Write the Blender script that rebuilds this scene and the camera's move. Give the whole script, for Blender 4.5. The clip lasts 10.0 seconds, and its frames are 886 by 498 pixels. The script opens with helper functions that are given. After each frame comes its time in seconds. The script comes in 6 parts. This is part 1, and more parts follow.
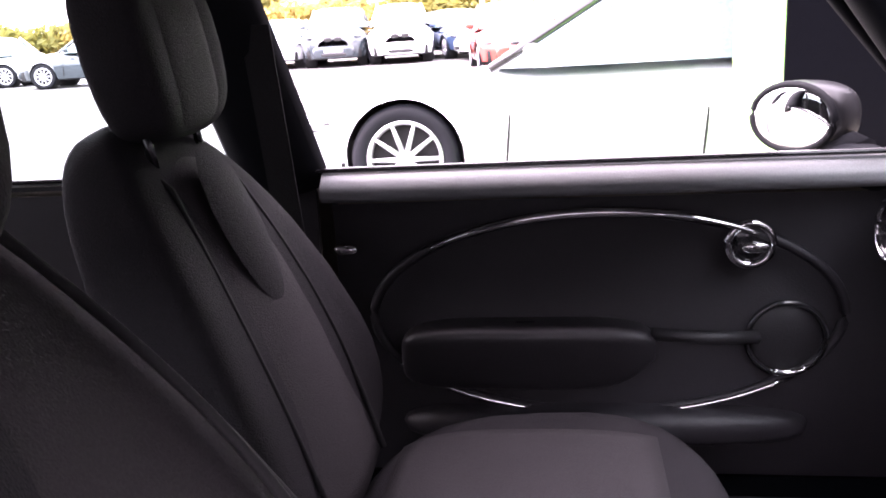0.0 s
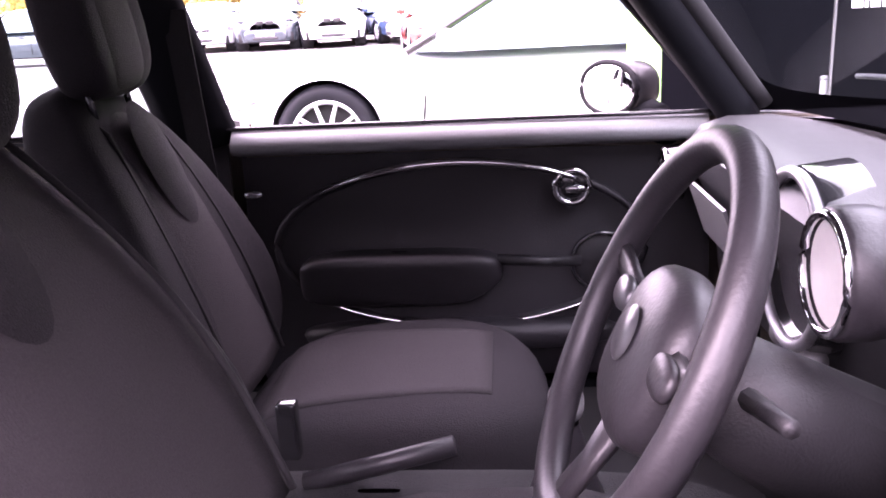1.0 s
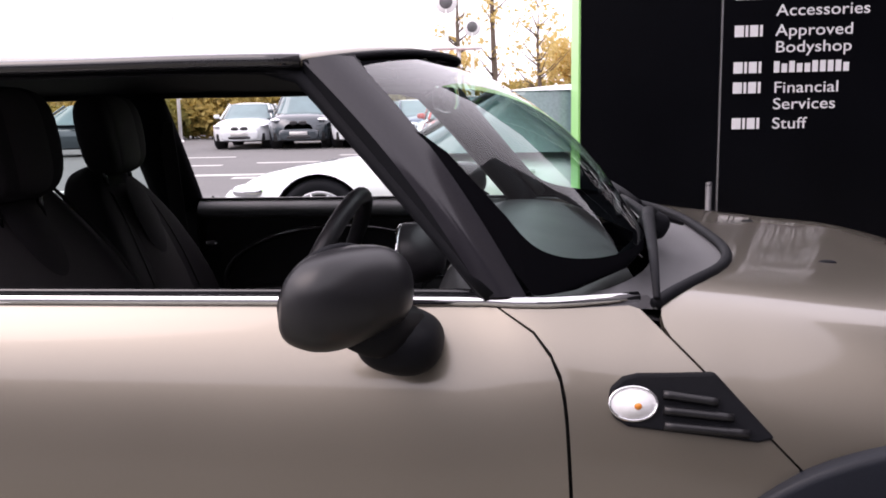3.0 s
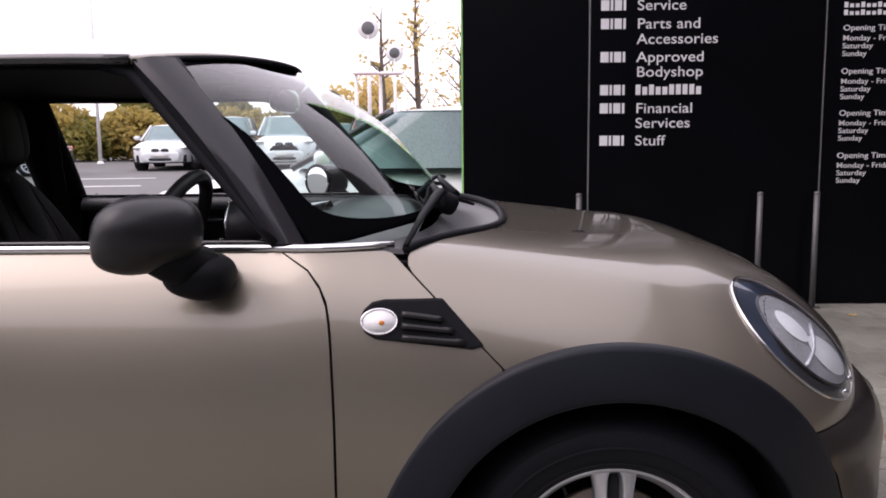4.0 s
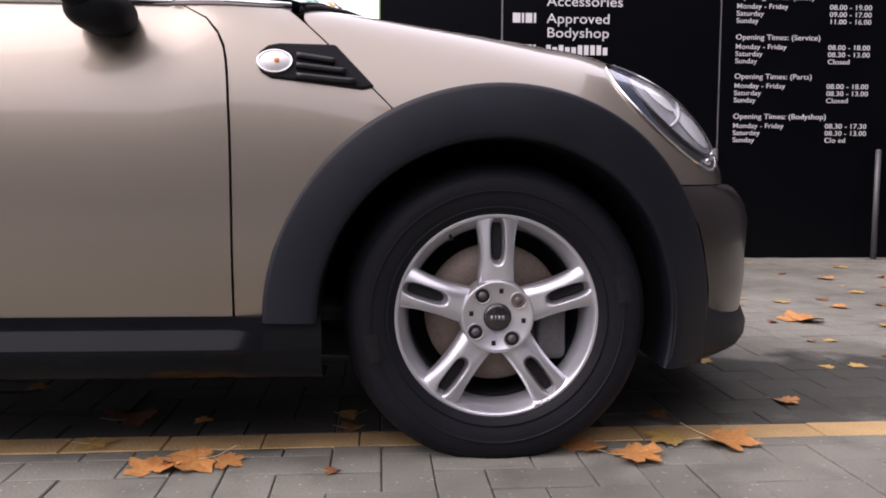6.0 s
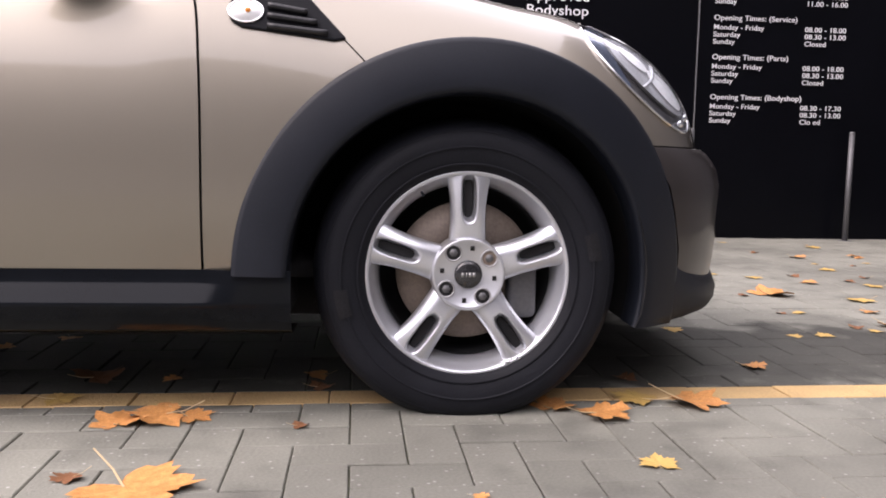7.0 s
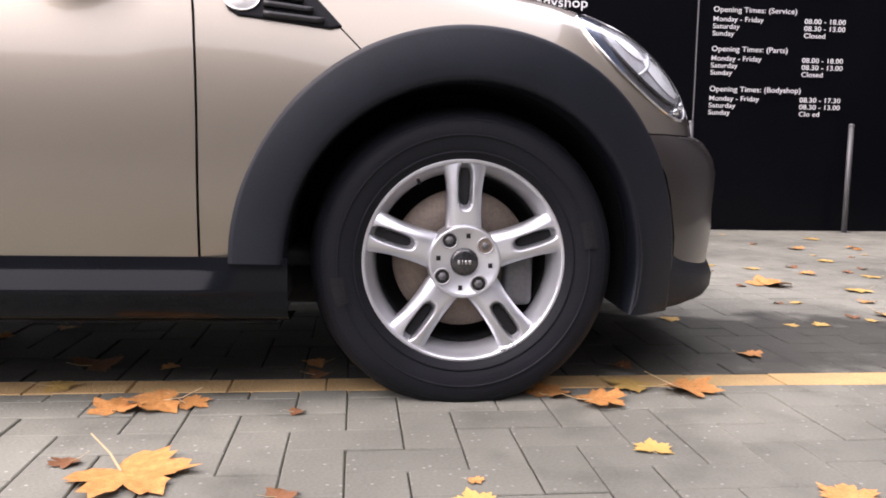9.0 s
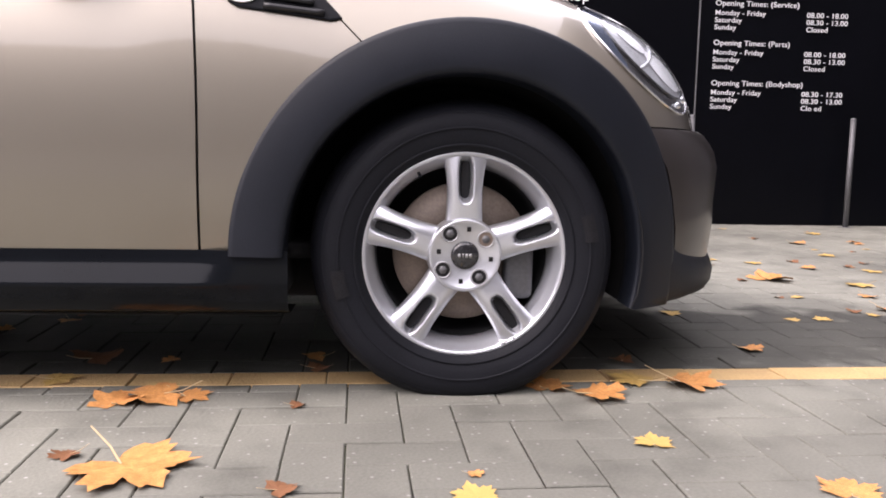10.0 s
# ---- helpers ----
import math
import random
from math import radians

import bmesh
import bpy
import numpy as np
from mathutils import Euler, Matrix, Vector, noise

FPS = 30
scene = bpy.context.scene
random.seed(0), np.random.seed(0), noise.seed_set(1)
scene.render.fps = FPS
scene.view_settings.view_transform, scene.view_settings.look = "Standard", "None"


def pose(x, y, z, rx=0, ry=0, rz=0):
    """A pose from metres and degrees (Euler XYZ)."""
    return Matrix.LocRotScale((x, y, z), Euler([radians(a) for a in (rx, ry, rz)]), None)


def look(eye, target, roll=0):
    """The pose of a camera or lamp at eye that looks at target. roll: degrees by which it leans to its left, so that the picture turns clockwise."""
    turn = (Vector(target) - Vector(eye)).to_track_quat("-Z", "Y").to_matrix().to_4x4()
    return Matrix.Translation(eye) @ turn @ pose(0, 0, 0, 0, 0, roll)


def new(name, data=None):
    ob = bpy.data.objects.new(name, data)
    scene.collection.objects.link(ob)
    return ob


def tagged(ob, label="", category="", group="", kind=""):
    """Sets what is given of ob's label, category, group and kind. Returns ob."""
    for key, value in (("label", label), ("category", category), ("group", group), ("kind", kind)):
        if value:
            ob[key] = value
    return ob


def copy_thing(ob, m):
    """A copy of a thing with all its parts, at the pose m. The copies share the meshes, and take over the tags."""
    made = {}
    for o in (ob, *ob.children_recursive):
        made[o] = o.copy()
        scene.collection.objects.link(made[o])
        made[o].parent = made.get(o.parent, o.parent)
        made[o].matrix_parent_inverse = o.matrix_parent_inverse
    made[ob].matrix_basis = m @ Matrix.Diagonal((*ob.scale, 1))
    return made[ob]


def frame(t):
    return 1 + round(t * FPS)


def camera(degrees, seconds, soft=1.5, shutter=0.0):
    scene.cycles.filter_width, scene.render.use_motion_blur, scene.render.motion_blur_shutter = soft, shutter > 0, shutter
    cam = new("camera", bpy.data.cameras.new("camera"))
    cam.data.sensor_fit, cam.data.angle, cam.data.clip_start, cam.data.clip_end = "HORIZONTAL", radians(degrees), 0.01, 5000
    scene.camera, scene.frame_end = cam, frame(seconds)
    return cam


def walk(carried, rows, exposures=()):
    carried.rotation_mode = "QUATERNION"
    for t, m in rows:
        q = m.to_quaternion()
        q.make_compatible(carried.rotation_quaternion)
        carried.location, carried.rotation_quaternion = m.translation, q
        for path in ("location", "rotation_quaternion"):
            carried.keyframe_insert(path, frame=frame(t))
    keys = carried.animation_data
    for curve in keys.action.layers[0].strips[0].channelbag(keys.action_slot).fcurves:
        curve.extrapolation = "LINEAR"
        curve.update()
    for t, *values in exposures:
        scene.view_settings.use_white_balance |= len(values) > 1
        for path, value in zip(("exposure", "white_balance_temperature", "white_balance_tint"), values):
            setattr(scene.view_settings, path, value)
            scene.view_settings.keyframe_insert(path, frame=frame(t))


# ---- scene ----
cam = camera(56.3, 10.0, soft=1.8)
PATH = [
    (0, (-1.214, 0.135, 1.125), (-1.518, 2.044, 0.613), -3.6),
    (0.5, (-1.163, -0.006, 1.124), (-1.267, 1.909, 0.562), -3.1),
    (1, (-1.057, -0.221, 1.122), (-1.213, 1.693, 0.57), -2.9),
    (1.5, (-0.975, -0.449, 1.139), (-1.255, 1.476, 0.683), -3.0),
    (2, (-0.866, -0.709, 1.157), (-1.19, 1.228, 0.783), -4.2),
    (2.5, (-0.724, -0.88, 1.159), (-1.03, 1.068, 0.827), -4.1),
    (3, (-0.541, -1.072, 1.151), (-0.769, 0.89, 0.834), -1.2),
    (3.2, (-0.468, -1.16, 1.14), (-0.665, 0.805, 0.83), -0.8),
    (4.3, (-0.222, -1.446, 1.012), (-0.246, 0.539, 0.768), -0.5),
    (4.5, (-0.21, -1.462, 0.942), (-0.218, 0.525, 0.708), -0.4),
    (5, (-0.211, -1.507, 0.741), (-0.189, 0.487, 0.593), -0.5),
    (5.5, (-0.206, -1.537, 0.63), (-0.129, 0.457, 0.494), 0.1),
    (6, (-0.199, -1.558, 0.567), (-0.083, 0.431, 0.389), 0.2),
    (7.5, (-0.18, -1.562, 0.51), (-0.003, 0.419, 0.2935), 1.3),
    (8, (-0.179, -1.567, 0.511), (-0.010, 0.416, 0.3005), 1.3),
    (8.5, (-0.179, -1.572, 0.507), (-0.007, 0.409, 0.2895), 1.0),
    (9, (-0.176, -1.569, 0.502), (-0.010, 0.411, 0.2725), 1.0),
    (9.5, (-0.176, -1.568, 0.502), (-0.012, 0.412, 0.2615), 1.2),
    (10, (-0.175, -1.566, 0.5), (-0.011, 0.413, 0.2565), 1.1),
]
EXPOSURES = [(0, 3.45, 6350, 40), (0.5, 3.87, 6350, 58), (1.2, 3.55, 6350, 54), (1.6, 2.7, 6350, 34), (2.0, 1.5, 6350, 29), (2.4, 1.0, 6350, 28), (3.0, 0.85, 6350, 28), (4.5, 0.45, 6300, 28), (5.5, 0.65, 6350, 32), (6.2, 1.02, 6400, 28), (7.5, 1.56, 6400, 25), (10, 1.62, 6400, 25)]
walk(cam, [(t, look(eye, target, roll)) for t, eye, target, roll in PATH], EXPOSURES)

# ---- light: bright hazy autumn sky, soft low sun behind thin cloud ----
SUN_EL, SUN_AZ = 50.0, 250.0
world = bpy.data.worlds.new("world")
scene.world = world
world.use_nodes = True
wn = world.node_tree
sky = wn.nodes.new("ShaderNodeTexSky")
sky.sky_type, sky.sun_disc = "NISHITA", False
sky.sun_elevation, sky.sun_rotation = radians(SUN_EL), radians(SUN_AZ)
sky.air_density, sky.dust_density, sky.ozone_density = 1.0, 6.0, 1.0
cloud = wn.nodes.new("ShaderNodeMixRGB")
cloud.inputs[0].default_value = 0.8
cloud.inputs[2].default_value = (10.0, 9.9, 9.7, 1)
wn.links.new(sky.outputs[0], cloud.inputs[1])
wn.links.new(cloud.outputs[0], wn.nodes["Background"].inputs[0])
wn.nodes["Background"].inputs[1].default_value = 0.13
sun = new("sun", bpy.data.lights.new("sun", "SUN"))
sun.data.energy, sun.data.angle, sun.data.color = 0.7, radians(50), (1.0, 0.95, 0.86)
sun.rotation_euler = (radians(90 - SUN_EL), 0, radians(180 - SUN_AZ))

# ---- materials ----
def material(name, base, rough=0.5, metal=0.0, vary=0.12, scale=6.0, fine=80.0, bump=0.0, coat=0.0, island=0.0, spec=0.5, second=None, damp=0.0, specks=0.0, damp_shade=None):
    """A surface with slow stains, fine grain, uneven gloss and fine relief."""
    m = bpy.data.materials.new(name)
    m.use_nodes = True
    nt = m.node_tree
    p = nt.nodes["Principled BSDF"]
    tc = nt.nodes.new("ShaderNodeTexCoord")
    big, small = nt.nodes.new("ShaderNodeTexNoise"), nt.nodes.new("ShaderNodeTexNoise")
    big.inputs["Scale"].default_value, big.inputs["Detail"].default_value = scale, 4
    small.inputs["Scale"].default_value, small.inputs["Detail"].default_value = fine, 3
    for n in (big, small):
        nt.links.new(tc.outputs["Object"], n.inputs["Vector"])
    add = nt.nodes.new("ShaderNodeMath")
    add.operation = "ADD"
    nt.links.new(big.outputs["Fac"], add.inputs[0])
    nt.links.new(small.outputs["Fac"], add.inputs[1])
    rng = nt.nodes.new("ShaderNodeMapRange")
    rng.inputs[1].default_value, rng.inputs[2].default_value = 0.65, 1.35
    nt.links.new(add.outputs[0], rng.inputs[0])
    mix = nt.nodes.new("ShaderNodeMixRGB")
    b2 = second or tuple(min(1, c * (1 + vary)) for c in base)
    mix.inputs[1].default_value = (*[c * (1 - vary) for c in base], 1)
    mix.inputs[2].default_value = (*b2, 1)
    nt.links.new(rng.outputs[0], mix.inputs[0])
    colour = mix.outputs[0]
    if island:
        info = nt.nodes.new("ShaderNodeObjectInfo")
        geo = nt.nodes.new("ShaderNodeNewGeometry")
        s = nt.nodes.new("ShaderNodeMath")
        s.operation = "ADD"
        nt.links.new(info.outputs["Random"], s.inputs[0])
        nt.links.new(geo.outputs["Random Per Island"], s.inputs[1])
        f = nt.nodes.new("ShaderNodeMath")
        f.operation = "FRACT"
        nt.links.new(s.outputs[0], f.inputs[0])
        r2 = nt.nodes.new("ShaderNodeMapRange")
        r2.inputs[3].default_value, r2.inputs[4].default_value = 1 - island, 1 + island
        nt.links.new(f.outputs[0], r2.inputs[0])
        hsv = nt.nodes.new("ShaderNodeHueSaturation")
        nt.links.new(r2.outputs[0], hsv.inputs["Value"])
        nt.links.new(colour, hsv.inputs["Color"])
        colour = hsv.outputs[0]
    if specks:  # pale grit in the surface
        vo = nt.nodes.new("ShaderNodeTexVoronoi")
        vo.inputs["Scale"].default_value = specks
        pos = nt.nodes.new("ShaderNodeNewGeometry")
        nt.links.new(pos.outputs["Position"], vo.inputs["Vector"])
        r3 = nt.nodes.new("ShaderNodeMapRange")
        r3.inputs[1].default_value, r3.inputs[2].default_value, r3.inputs[3].default_value, r3.inputs[4].default_value = 0.06, 0.16, 0.5, 0.0
        nt.links.new(vo.outputs["Distance"], r3.inputs[0])
        m3 = nt.nodes.new("ShaderNodeMixRGB")
        m3.inputs[2].default_value = (0.62, 0.61, 0.58, 1)
        nt.links.new(r3.outputs[0], m3.inputs[0])
        nt.links.new(colour, m3.inputs[1])
        colour = m3.outputs[0]
    if damp:  # dark damp patches with soft uneven edges
        pos = nt.nodes.new("ShaderNodeNewGeometry")
        for sc, lo, hi, dark in ((0.9, 0.43, 0.58, damp), (7.0, 0.52, 0.72, 0.72)):
            dn = nt.nodes.new("ShaderNodeTexNoise")
            dn.inputs["Scale"].default_value, dn.inputs["Detail"].default_value = sc, 5
            nt.links.new(pos.outputs["Position"], dn.inputs["Vector"])
            r4 = nt.nodes.new("ShaderNodeMapRange")
            r4.inputs[1].default_value, r4.inputs[2].default_value, r4.inputs[3].default_value, r4.inputs[4].default_value = lo, hi, 1.0, dark
            nt.links.new(dn.outputs["Fac"], r4.inputs[0])
            m4 = nt.nodes.new("ShaderNodeMixRGB")
            m4.blend_type = "MULTIPLY"
            m4.inputs[0].default_value = 1.0
            nt.links.new(colour, m4.inputs[1])
            nt.links.new(r4.outputs[0], m4.inputs[2])
            colour = m4.outputs[0]
    if damp_shade:  # one ragged dark stretch, damp plus painted under-car shade: middle and half sizes
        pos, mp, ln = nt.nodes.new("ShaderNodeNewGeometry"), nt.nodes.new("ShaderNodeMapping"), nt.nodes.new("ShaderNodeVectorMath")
        mp.inputs["Location"].default_value = (-damp_shade[0] / damp_shade[2], -damp_shade[1] / damp_shade[3], 0)
        mp.inputs["Scale"].default_value = (1 / damp_shade[2], 1 / damp_shade[3], 0)
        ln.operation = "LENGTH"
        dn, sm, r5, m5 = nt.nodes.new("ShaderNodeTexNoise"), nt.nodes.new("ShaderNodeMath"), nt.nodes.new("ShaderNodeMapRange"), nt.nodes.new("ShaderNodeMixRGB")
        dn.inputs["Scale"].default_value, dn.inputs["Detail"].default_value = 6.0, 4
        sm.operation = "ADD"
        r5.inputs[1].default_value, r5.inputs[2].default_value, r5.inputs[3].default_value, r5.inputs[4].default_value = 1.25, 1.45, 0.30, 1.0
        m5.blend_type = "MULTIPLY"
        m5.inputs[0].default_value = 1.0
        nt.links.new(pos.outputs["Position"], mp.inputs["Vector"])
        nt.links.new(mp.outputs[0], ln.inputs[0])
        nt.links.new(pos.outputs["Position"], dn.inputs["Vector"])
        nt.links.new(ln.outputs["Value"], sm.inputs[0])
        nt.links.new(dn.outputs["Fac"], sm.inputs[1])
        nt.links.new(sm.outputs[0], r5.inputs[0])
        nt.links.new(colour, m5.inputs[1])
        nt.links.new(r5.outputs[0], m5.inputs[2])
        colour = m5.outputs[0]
    nt.links.new(colour, p.inputs["Base Color"])
    rr = nt.nodes.new("ShaderNodeMapRange")
    rr.inputs[3].default_value, rr.inputs[4].default_value = rough * 0.85, min(1, rough * 1.15)
    nt.links.new(big.outputs["Fac"], rr.inputs[0])
    nt.links.new(rr.outputs[0], p.inputs["Roughness"])
    p.inputs["Metallic"].default_value = metal
    p.inputs["Specular IOR Level"].default_value = spec
    if coat:
        p.inputs["Coat Weight"].default_value, p.inputs["Coat Roughness"].default_value = coat, 0.07
    if bump:
        b = nt.nodes.new("ShaderNodeBump")
        b.inputs["Strength"].default_value, b.inputs["Distance"].default_value = bump, 0.004
        nt.links.new(small.outputs["Fac"], b.inputs["Height"])
        nt.links.new(b.outputs[0], p.inputs["Normal"])
    return m


def glass(name, tint, gloss=1.0):
    m = bpy.data.materials.new(name)
    m.use_nodes = True
    nt = m.node_tree
    nt.nodes.remove(nt.nodes["Principled BSDF"])
    tr, gl = nt.nodes.new("ShaderNodeBsdfTransparent"), nt.nodes.new("ShaderNodeBsdfGlossy")
    lw, mx = nt.nodes.new("ShaderNodeLayerWeight"), nt.nodes.new("ShaderNodeMixShader")
    pw, fr = nt.nodes.new("ShaderNodeMath"), nt.nodes.new("ShaderNodeMapRange")
    tr.inputs[0].default_value = (*tint, 1)
    gl.inputs["Roughness"].default_value = 0.01
    gl.inputs[0].default_value = (gloss, gloss, gloss, 1)
    lw.inputs["Blend"].default_value = 0.5
    pw.operation = "POWER"
    pw.inputs[1].default_value = 5.0
    fr.inputs[3].default_value, fr.inputs[4].default_value = 0.05, 0.9
    nt.links.new(lw.outputs["Facing"], pw.inputs[0])
    nt.links.new(pw.outputs[0], fr.inputs[0])
    nt.links.new(fr.outputs[0], mx.inputs[0])
    nt.links.new(tr.outputs[0], mx.inputs[1])
    nt.links.new(gl.outputs[0], mx.inputs[2])
    nt.links.new(mx.outputs[0], nt.nodes["Material Output"].inputs[0])
    return m


def leafy(name, c1, c2):
    """Thin leaves: part of the light goes through them."""
    m = bpy.data.materials.new(name)
    m.use_nodes = True
    nt = m.node_tree
    p = nt.nodes["Principled BSDF"]
    p.inputs["Roughness"].default_value = 0.7
    geo, mix = nt.nodes.new("ShaderNodeNewGeometry"), nt.nodes.new("ShaderNodeMixRGB")
    mix.inputs[1].default_value, mix.inputs[2].default_value = (*c1, 1), (*c2, 1)
    nt.links.new(geo.outputs["Random Per Island"], mix.inputs[0])
    tr, sh = nt.nodes.new("ShaderNodeBsdfTranslucent"), nt.nodes.new("ShaderNodeMixShader")
    nt.links.new(mix.outputs[0], p.inputs["Base Color"])
    nt.links.new(mix.outputs[0], tr.inputs[0])
    sh.inputs[0].default_value = 0.45
    nt.links.new(p.outputs[0], sh.inputs[1])
    nt.links.new(tr.outputs[0], sh.inputs[2])
    nt.links.new(sh.outputs[0], nt.nodes["Material Output"].inputs[0])
    return m


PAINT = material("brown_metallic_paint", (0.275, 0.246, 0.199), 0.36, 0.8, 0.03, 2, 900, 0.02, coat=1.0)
# body paint darkened to put the bumper's dark reflections into its colour
PAINT_SHADED = material("shaded_brown_paint", (0.062, 0.052, 0.048), 0.36, 0.8, 0.03, 2, 900, 0.02, coat=0.45)
BLACK_GLOSS = material("black_gloss_trim", (0.02, 0.02, 0.022), 0.14, 0.0, 0.2, 5, 200, coat=0.6)
TRIM = material("black_plastic", (0.0072, 0.0077, 0.0100), 0.6, 0.0, 0.25, 7, 500, 0.10, spec=0.13)
ARCH = material("grained_arch_plastic", (0.0086, 0.0106, 0.0160), 0.46, 0.0, 0.25, 7, 500, 0.10, spec=0.26)
SILL_BLACK = material("satin_sill_plastic", (0.004, 0.005, 0.007), 0.16, 0.0, 0.2, 7, 400, 0.02, spec=0.17)
MIRROR_CAP = material("satin_black_cap", (0.014, 0.014, 0.016), 0.34, 0.0, 0.1, 6, 400, 0.02, spec=0.4)
RUBBER = material("tyre_rubber", (0.0090, 0.0098, 0.0132), 0.6, 0.0, 0.3, 9, 300, 0.1, spec=0.18)
RUBBER_WORN = material("worn_rubber", (0.012, 0.012, 0.014), 0.5, 0.0, 0.4, 14, 300, 0.2, spec=0.2)
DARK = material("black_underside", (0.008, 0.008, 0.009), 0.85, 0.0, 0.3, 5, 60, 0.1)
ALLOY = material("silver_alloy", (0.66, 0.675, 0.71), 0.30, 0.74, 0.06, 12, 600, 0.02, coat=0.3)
ALLOY_DULL = material("rim_barrel", (0.42, 0.42, 0.43), 0.45, 0.6, 0.15, 12, 300, 0.05)
DISC = material("rusty_brake_disc", (0.20, 0.16, 0.13), 0.5, 0.5, 0.25, 14, 200, 0.08)
CHROME = material("chrome", (0.82, 0.82, 0.83), 0.06, 1.0, 0.02, 9, 200)
MIRROR = material("mirror_glass", (0.9, 0.9, 0.9), 0.0, 1.0, 0.0, 5, 50)
FABRIC = material("charcoal_seat_cloth", (0.024, 0.0214, 0.0240), 0.92, 0.0, 0.22, 5, 420, 0.5, spec=0.2)
FABRIC_LIGHT = material("grey_seat_cloth", (0.047, 0.0420, 0.0445), 0.92, 0.0, 0.2, 5, 420, 0.5, spec=0.2)
LEATHER = material("black_leather", (0.024, 0.022, 0.025), 0.42, 0.0, 0.2, 8, 240, 0.12)
DASH = material("dash_plastic", (0.020, 0.019, 0.021), 0.5, 0.0, 0.15, 6, 350, 0.2)
# dash plastic lightened to stand in for the sky reflected along its top
DASH_LIT = material("sky_lit_dash_plastic", (0.030, 0.0285, 0.031), 0.46, 0.0, 0.12, 6, 350, 0.2, spec=0.6)
# white puts the glare on the dial's glass into its colour
DIAL = material("glare_white_dial", (0.72, 0.71, 0.68), 0.35, 0.0, 0.03, 20, 200)
DIAL_DULL = material("dull_grey_plate", (0.10, 0.10, 0.105), 0.3, 0.4, 0.1, 20, 200)
PILLAR_BLACK = material("glossy_black_pillar", (0.022, 0.021, 0.026), 0.14, 0.0, 0.1, 6, 300, 0.01, spec=0.45)
PILLAR_TRIM = material("grey_pillar_trim", (0.025, 0.025, 0.027), 0.7, 0.0, 0.06, 6, 300, 0.1)
BORDER = material("black_screen_print", (0.004, 0.004, 0.005), 0.8, 0.0, 0.1, 6, 300, spec=0.0)
SCUTTLE = material("grey_scuttle_plastic", (0.10, 0.10, 0.105), 0.45, 0.0, 0.15, 7, 400, 0.1)
LAMP_BLUE = material("blue_tinted_reflector", (0.10, 0.14, 0.22), 0.22, 0.9, 0.15, 20, 200)
LAMP_GREY = material("grey_lamp_bowl", (0.60, 0.61, 0.63), 0.22, 0.55, 0.25, 25, 200)
LAMP_WHITE = material("bright_lamp_reflector", (0.86, 0.87, 0.88), 0.3, 0.0, 0.05, 20, 200)
WALL = material("dark_cladding", (0.17, 0.17, 0.175), 0.6, 0.0, 0.15, 0.5, 8)
WALL_DARK = material("dark_glazed_cladding", (0.045, 0.045, 0.05), 0.4, 0.0, 0.2, 0.5, 8)
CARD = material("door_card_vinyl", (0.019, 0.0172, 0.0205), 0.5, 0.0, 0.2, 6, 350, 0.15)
# door vinyl made far paler to carry the sky light on its top
CARD_TOP_LIT = material("sky_lit_door_top", (0.26, 0.265, 0.27), 0.34, 0.0, 0.15, 6, 350, 0.15)
SILVER = material("silver_plastic", (0.34, 0.34, 0.34), 0.32, 0.4, 0.05, 9, 300)
LINER = material("dark_headliner", (0.020, 0.019, 0.020), 0.95, 0.0, 0.15, 6, 300, 0.2)
CARPET = material("black_carpet", (0.012, 0.012, 0.013), 0.98, 0.0, 0.3, 8, 300, 0.5)
PANE = glass("clear_glass", (0.80, 0.93, 0.90))
PANE_DARK = glass("tinted_glass", (0.10, 0.13, 0.13))
LENS = glass("lamp_lens", (0.92, 0.94, 0.96))
AMBER = material("amber_bulb", (0.8, 0.28, 0.04), 0.3, 0.0, 0.1, 20, 100)
LAMP_SILVER = material("lamp_reflector", (0.75, 0.77, 0.80), 0.12, 1.0, 0.05, 20, 200)
SEAM = material("shut_line", (0.006, 0.006, 0.006), 0.9, 0.0, 0.1)
SIGN_BLACK = material("sign_black_panel", (0.0021, 0.0023, 0.0036), 0.30, 0.0, 0.3, 1.5, 60, spec=0.10)
SIGN_SIDE = material("lime_green_edge", (0.30, 0.68, 0.20), 0.4, 0.0, 0.06, 3, 60)
SIGN_TEXT = material("white_vinyl_letters", (0.78, 0.78, 0.80), 0.5, 0.0, 0.04, 3, 60)
SIGN_JOINT = material("aluminium_joint", (0.30, 0.30, 0.31), 0.4, 0.7, 0.1, 3, 60)
STEEL = material("galvanised_steel", (0.13, 0.13, 0.135), 0.5, 0.5, 0.2, 6, 120, 0.05)
# long ellipse: damp ahead of the nose, painted shade under the car
PAVER = material("grey_concrete_paver", (0.222, 0.222, 0.187), 0.82, 0.0, 0.14, 4, 150, 0.35, island=0.07, damp=0.66, specks=42.0, damp_shade=(-0.40, 0.56, 2.75, 0.50))
PAVER_Y = material("yellow_paver", (0.50, 0.34, 0.155), 0.8, 0.0, 0.18, 9, 150, 0.6, island=0.12)
JOINT = material("mossy_joint_sand", (0.150, 0.142, 0.118), 0.95, 0.0, 0.45, 5, 40, 0.3, second=(0.12, 0.13, 0.06))
ASPHALT = material("worn_asphalt", (0.14, 0.14, 0.138), 0.85, 0.0, 0.2, 0.35, 25, 0.3)
LINE_WHITE = material("white_road_paint", (0.62, 0.62, 0.60), 0.75, 0.0, 0.15, 2, 40, 0.1)
LEAF_O = material("orange_maple_leaf", (0.56, 0.21, 0.055), 0.6, 0.0, 0.3, 9, 60, 0.3, second=(0.74, 0.37, 0.12))
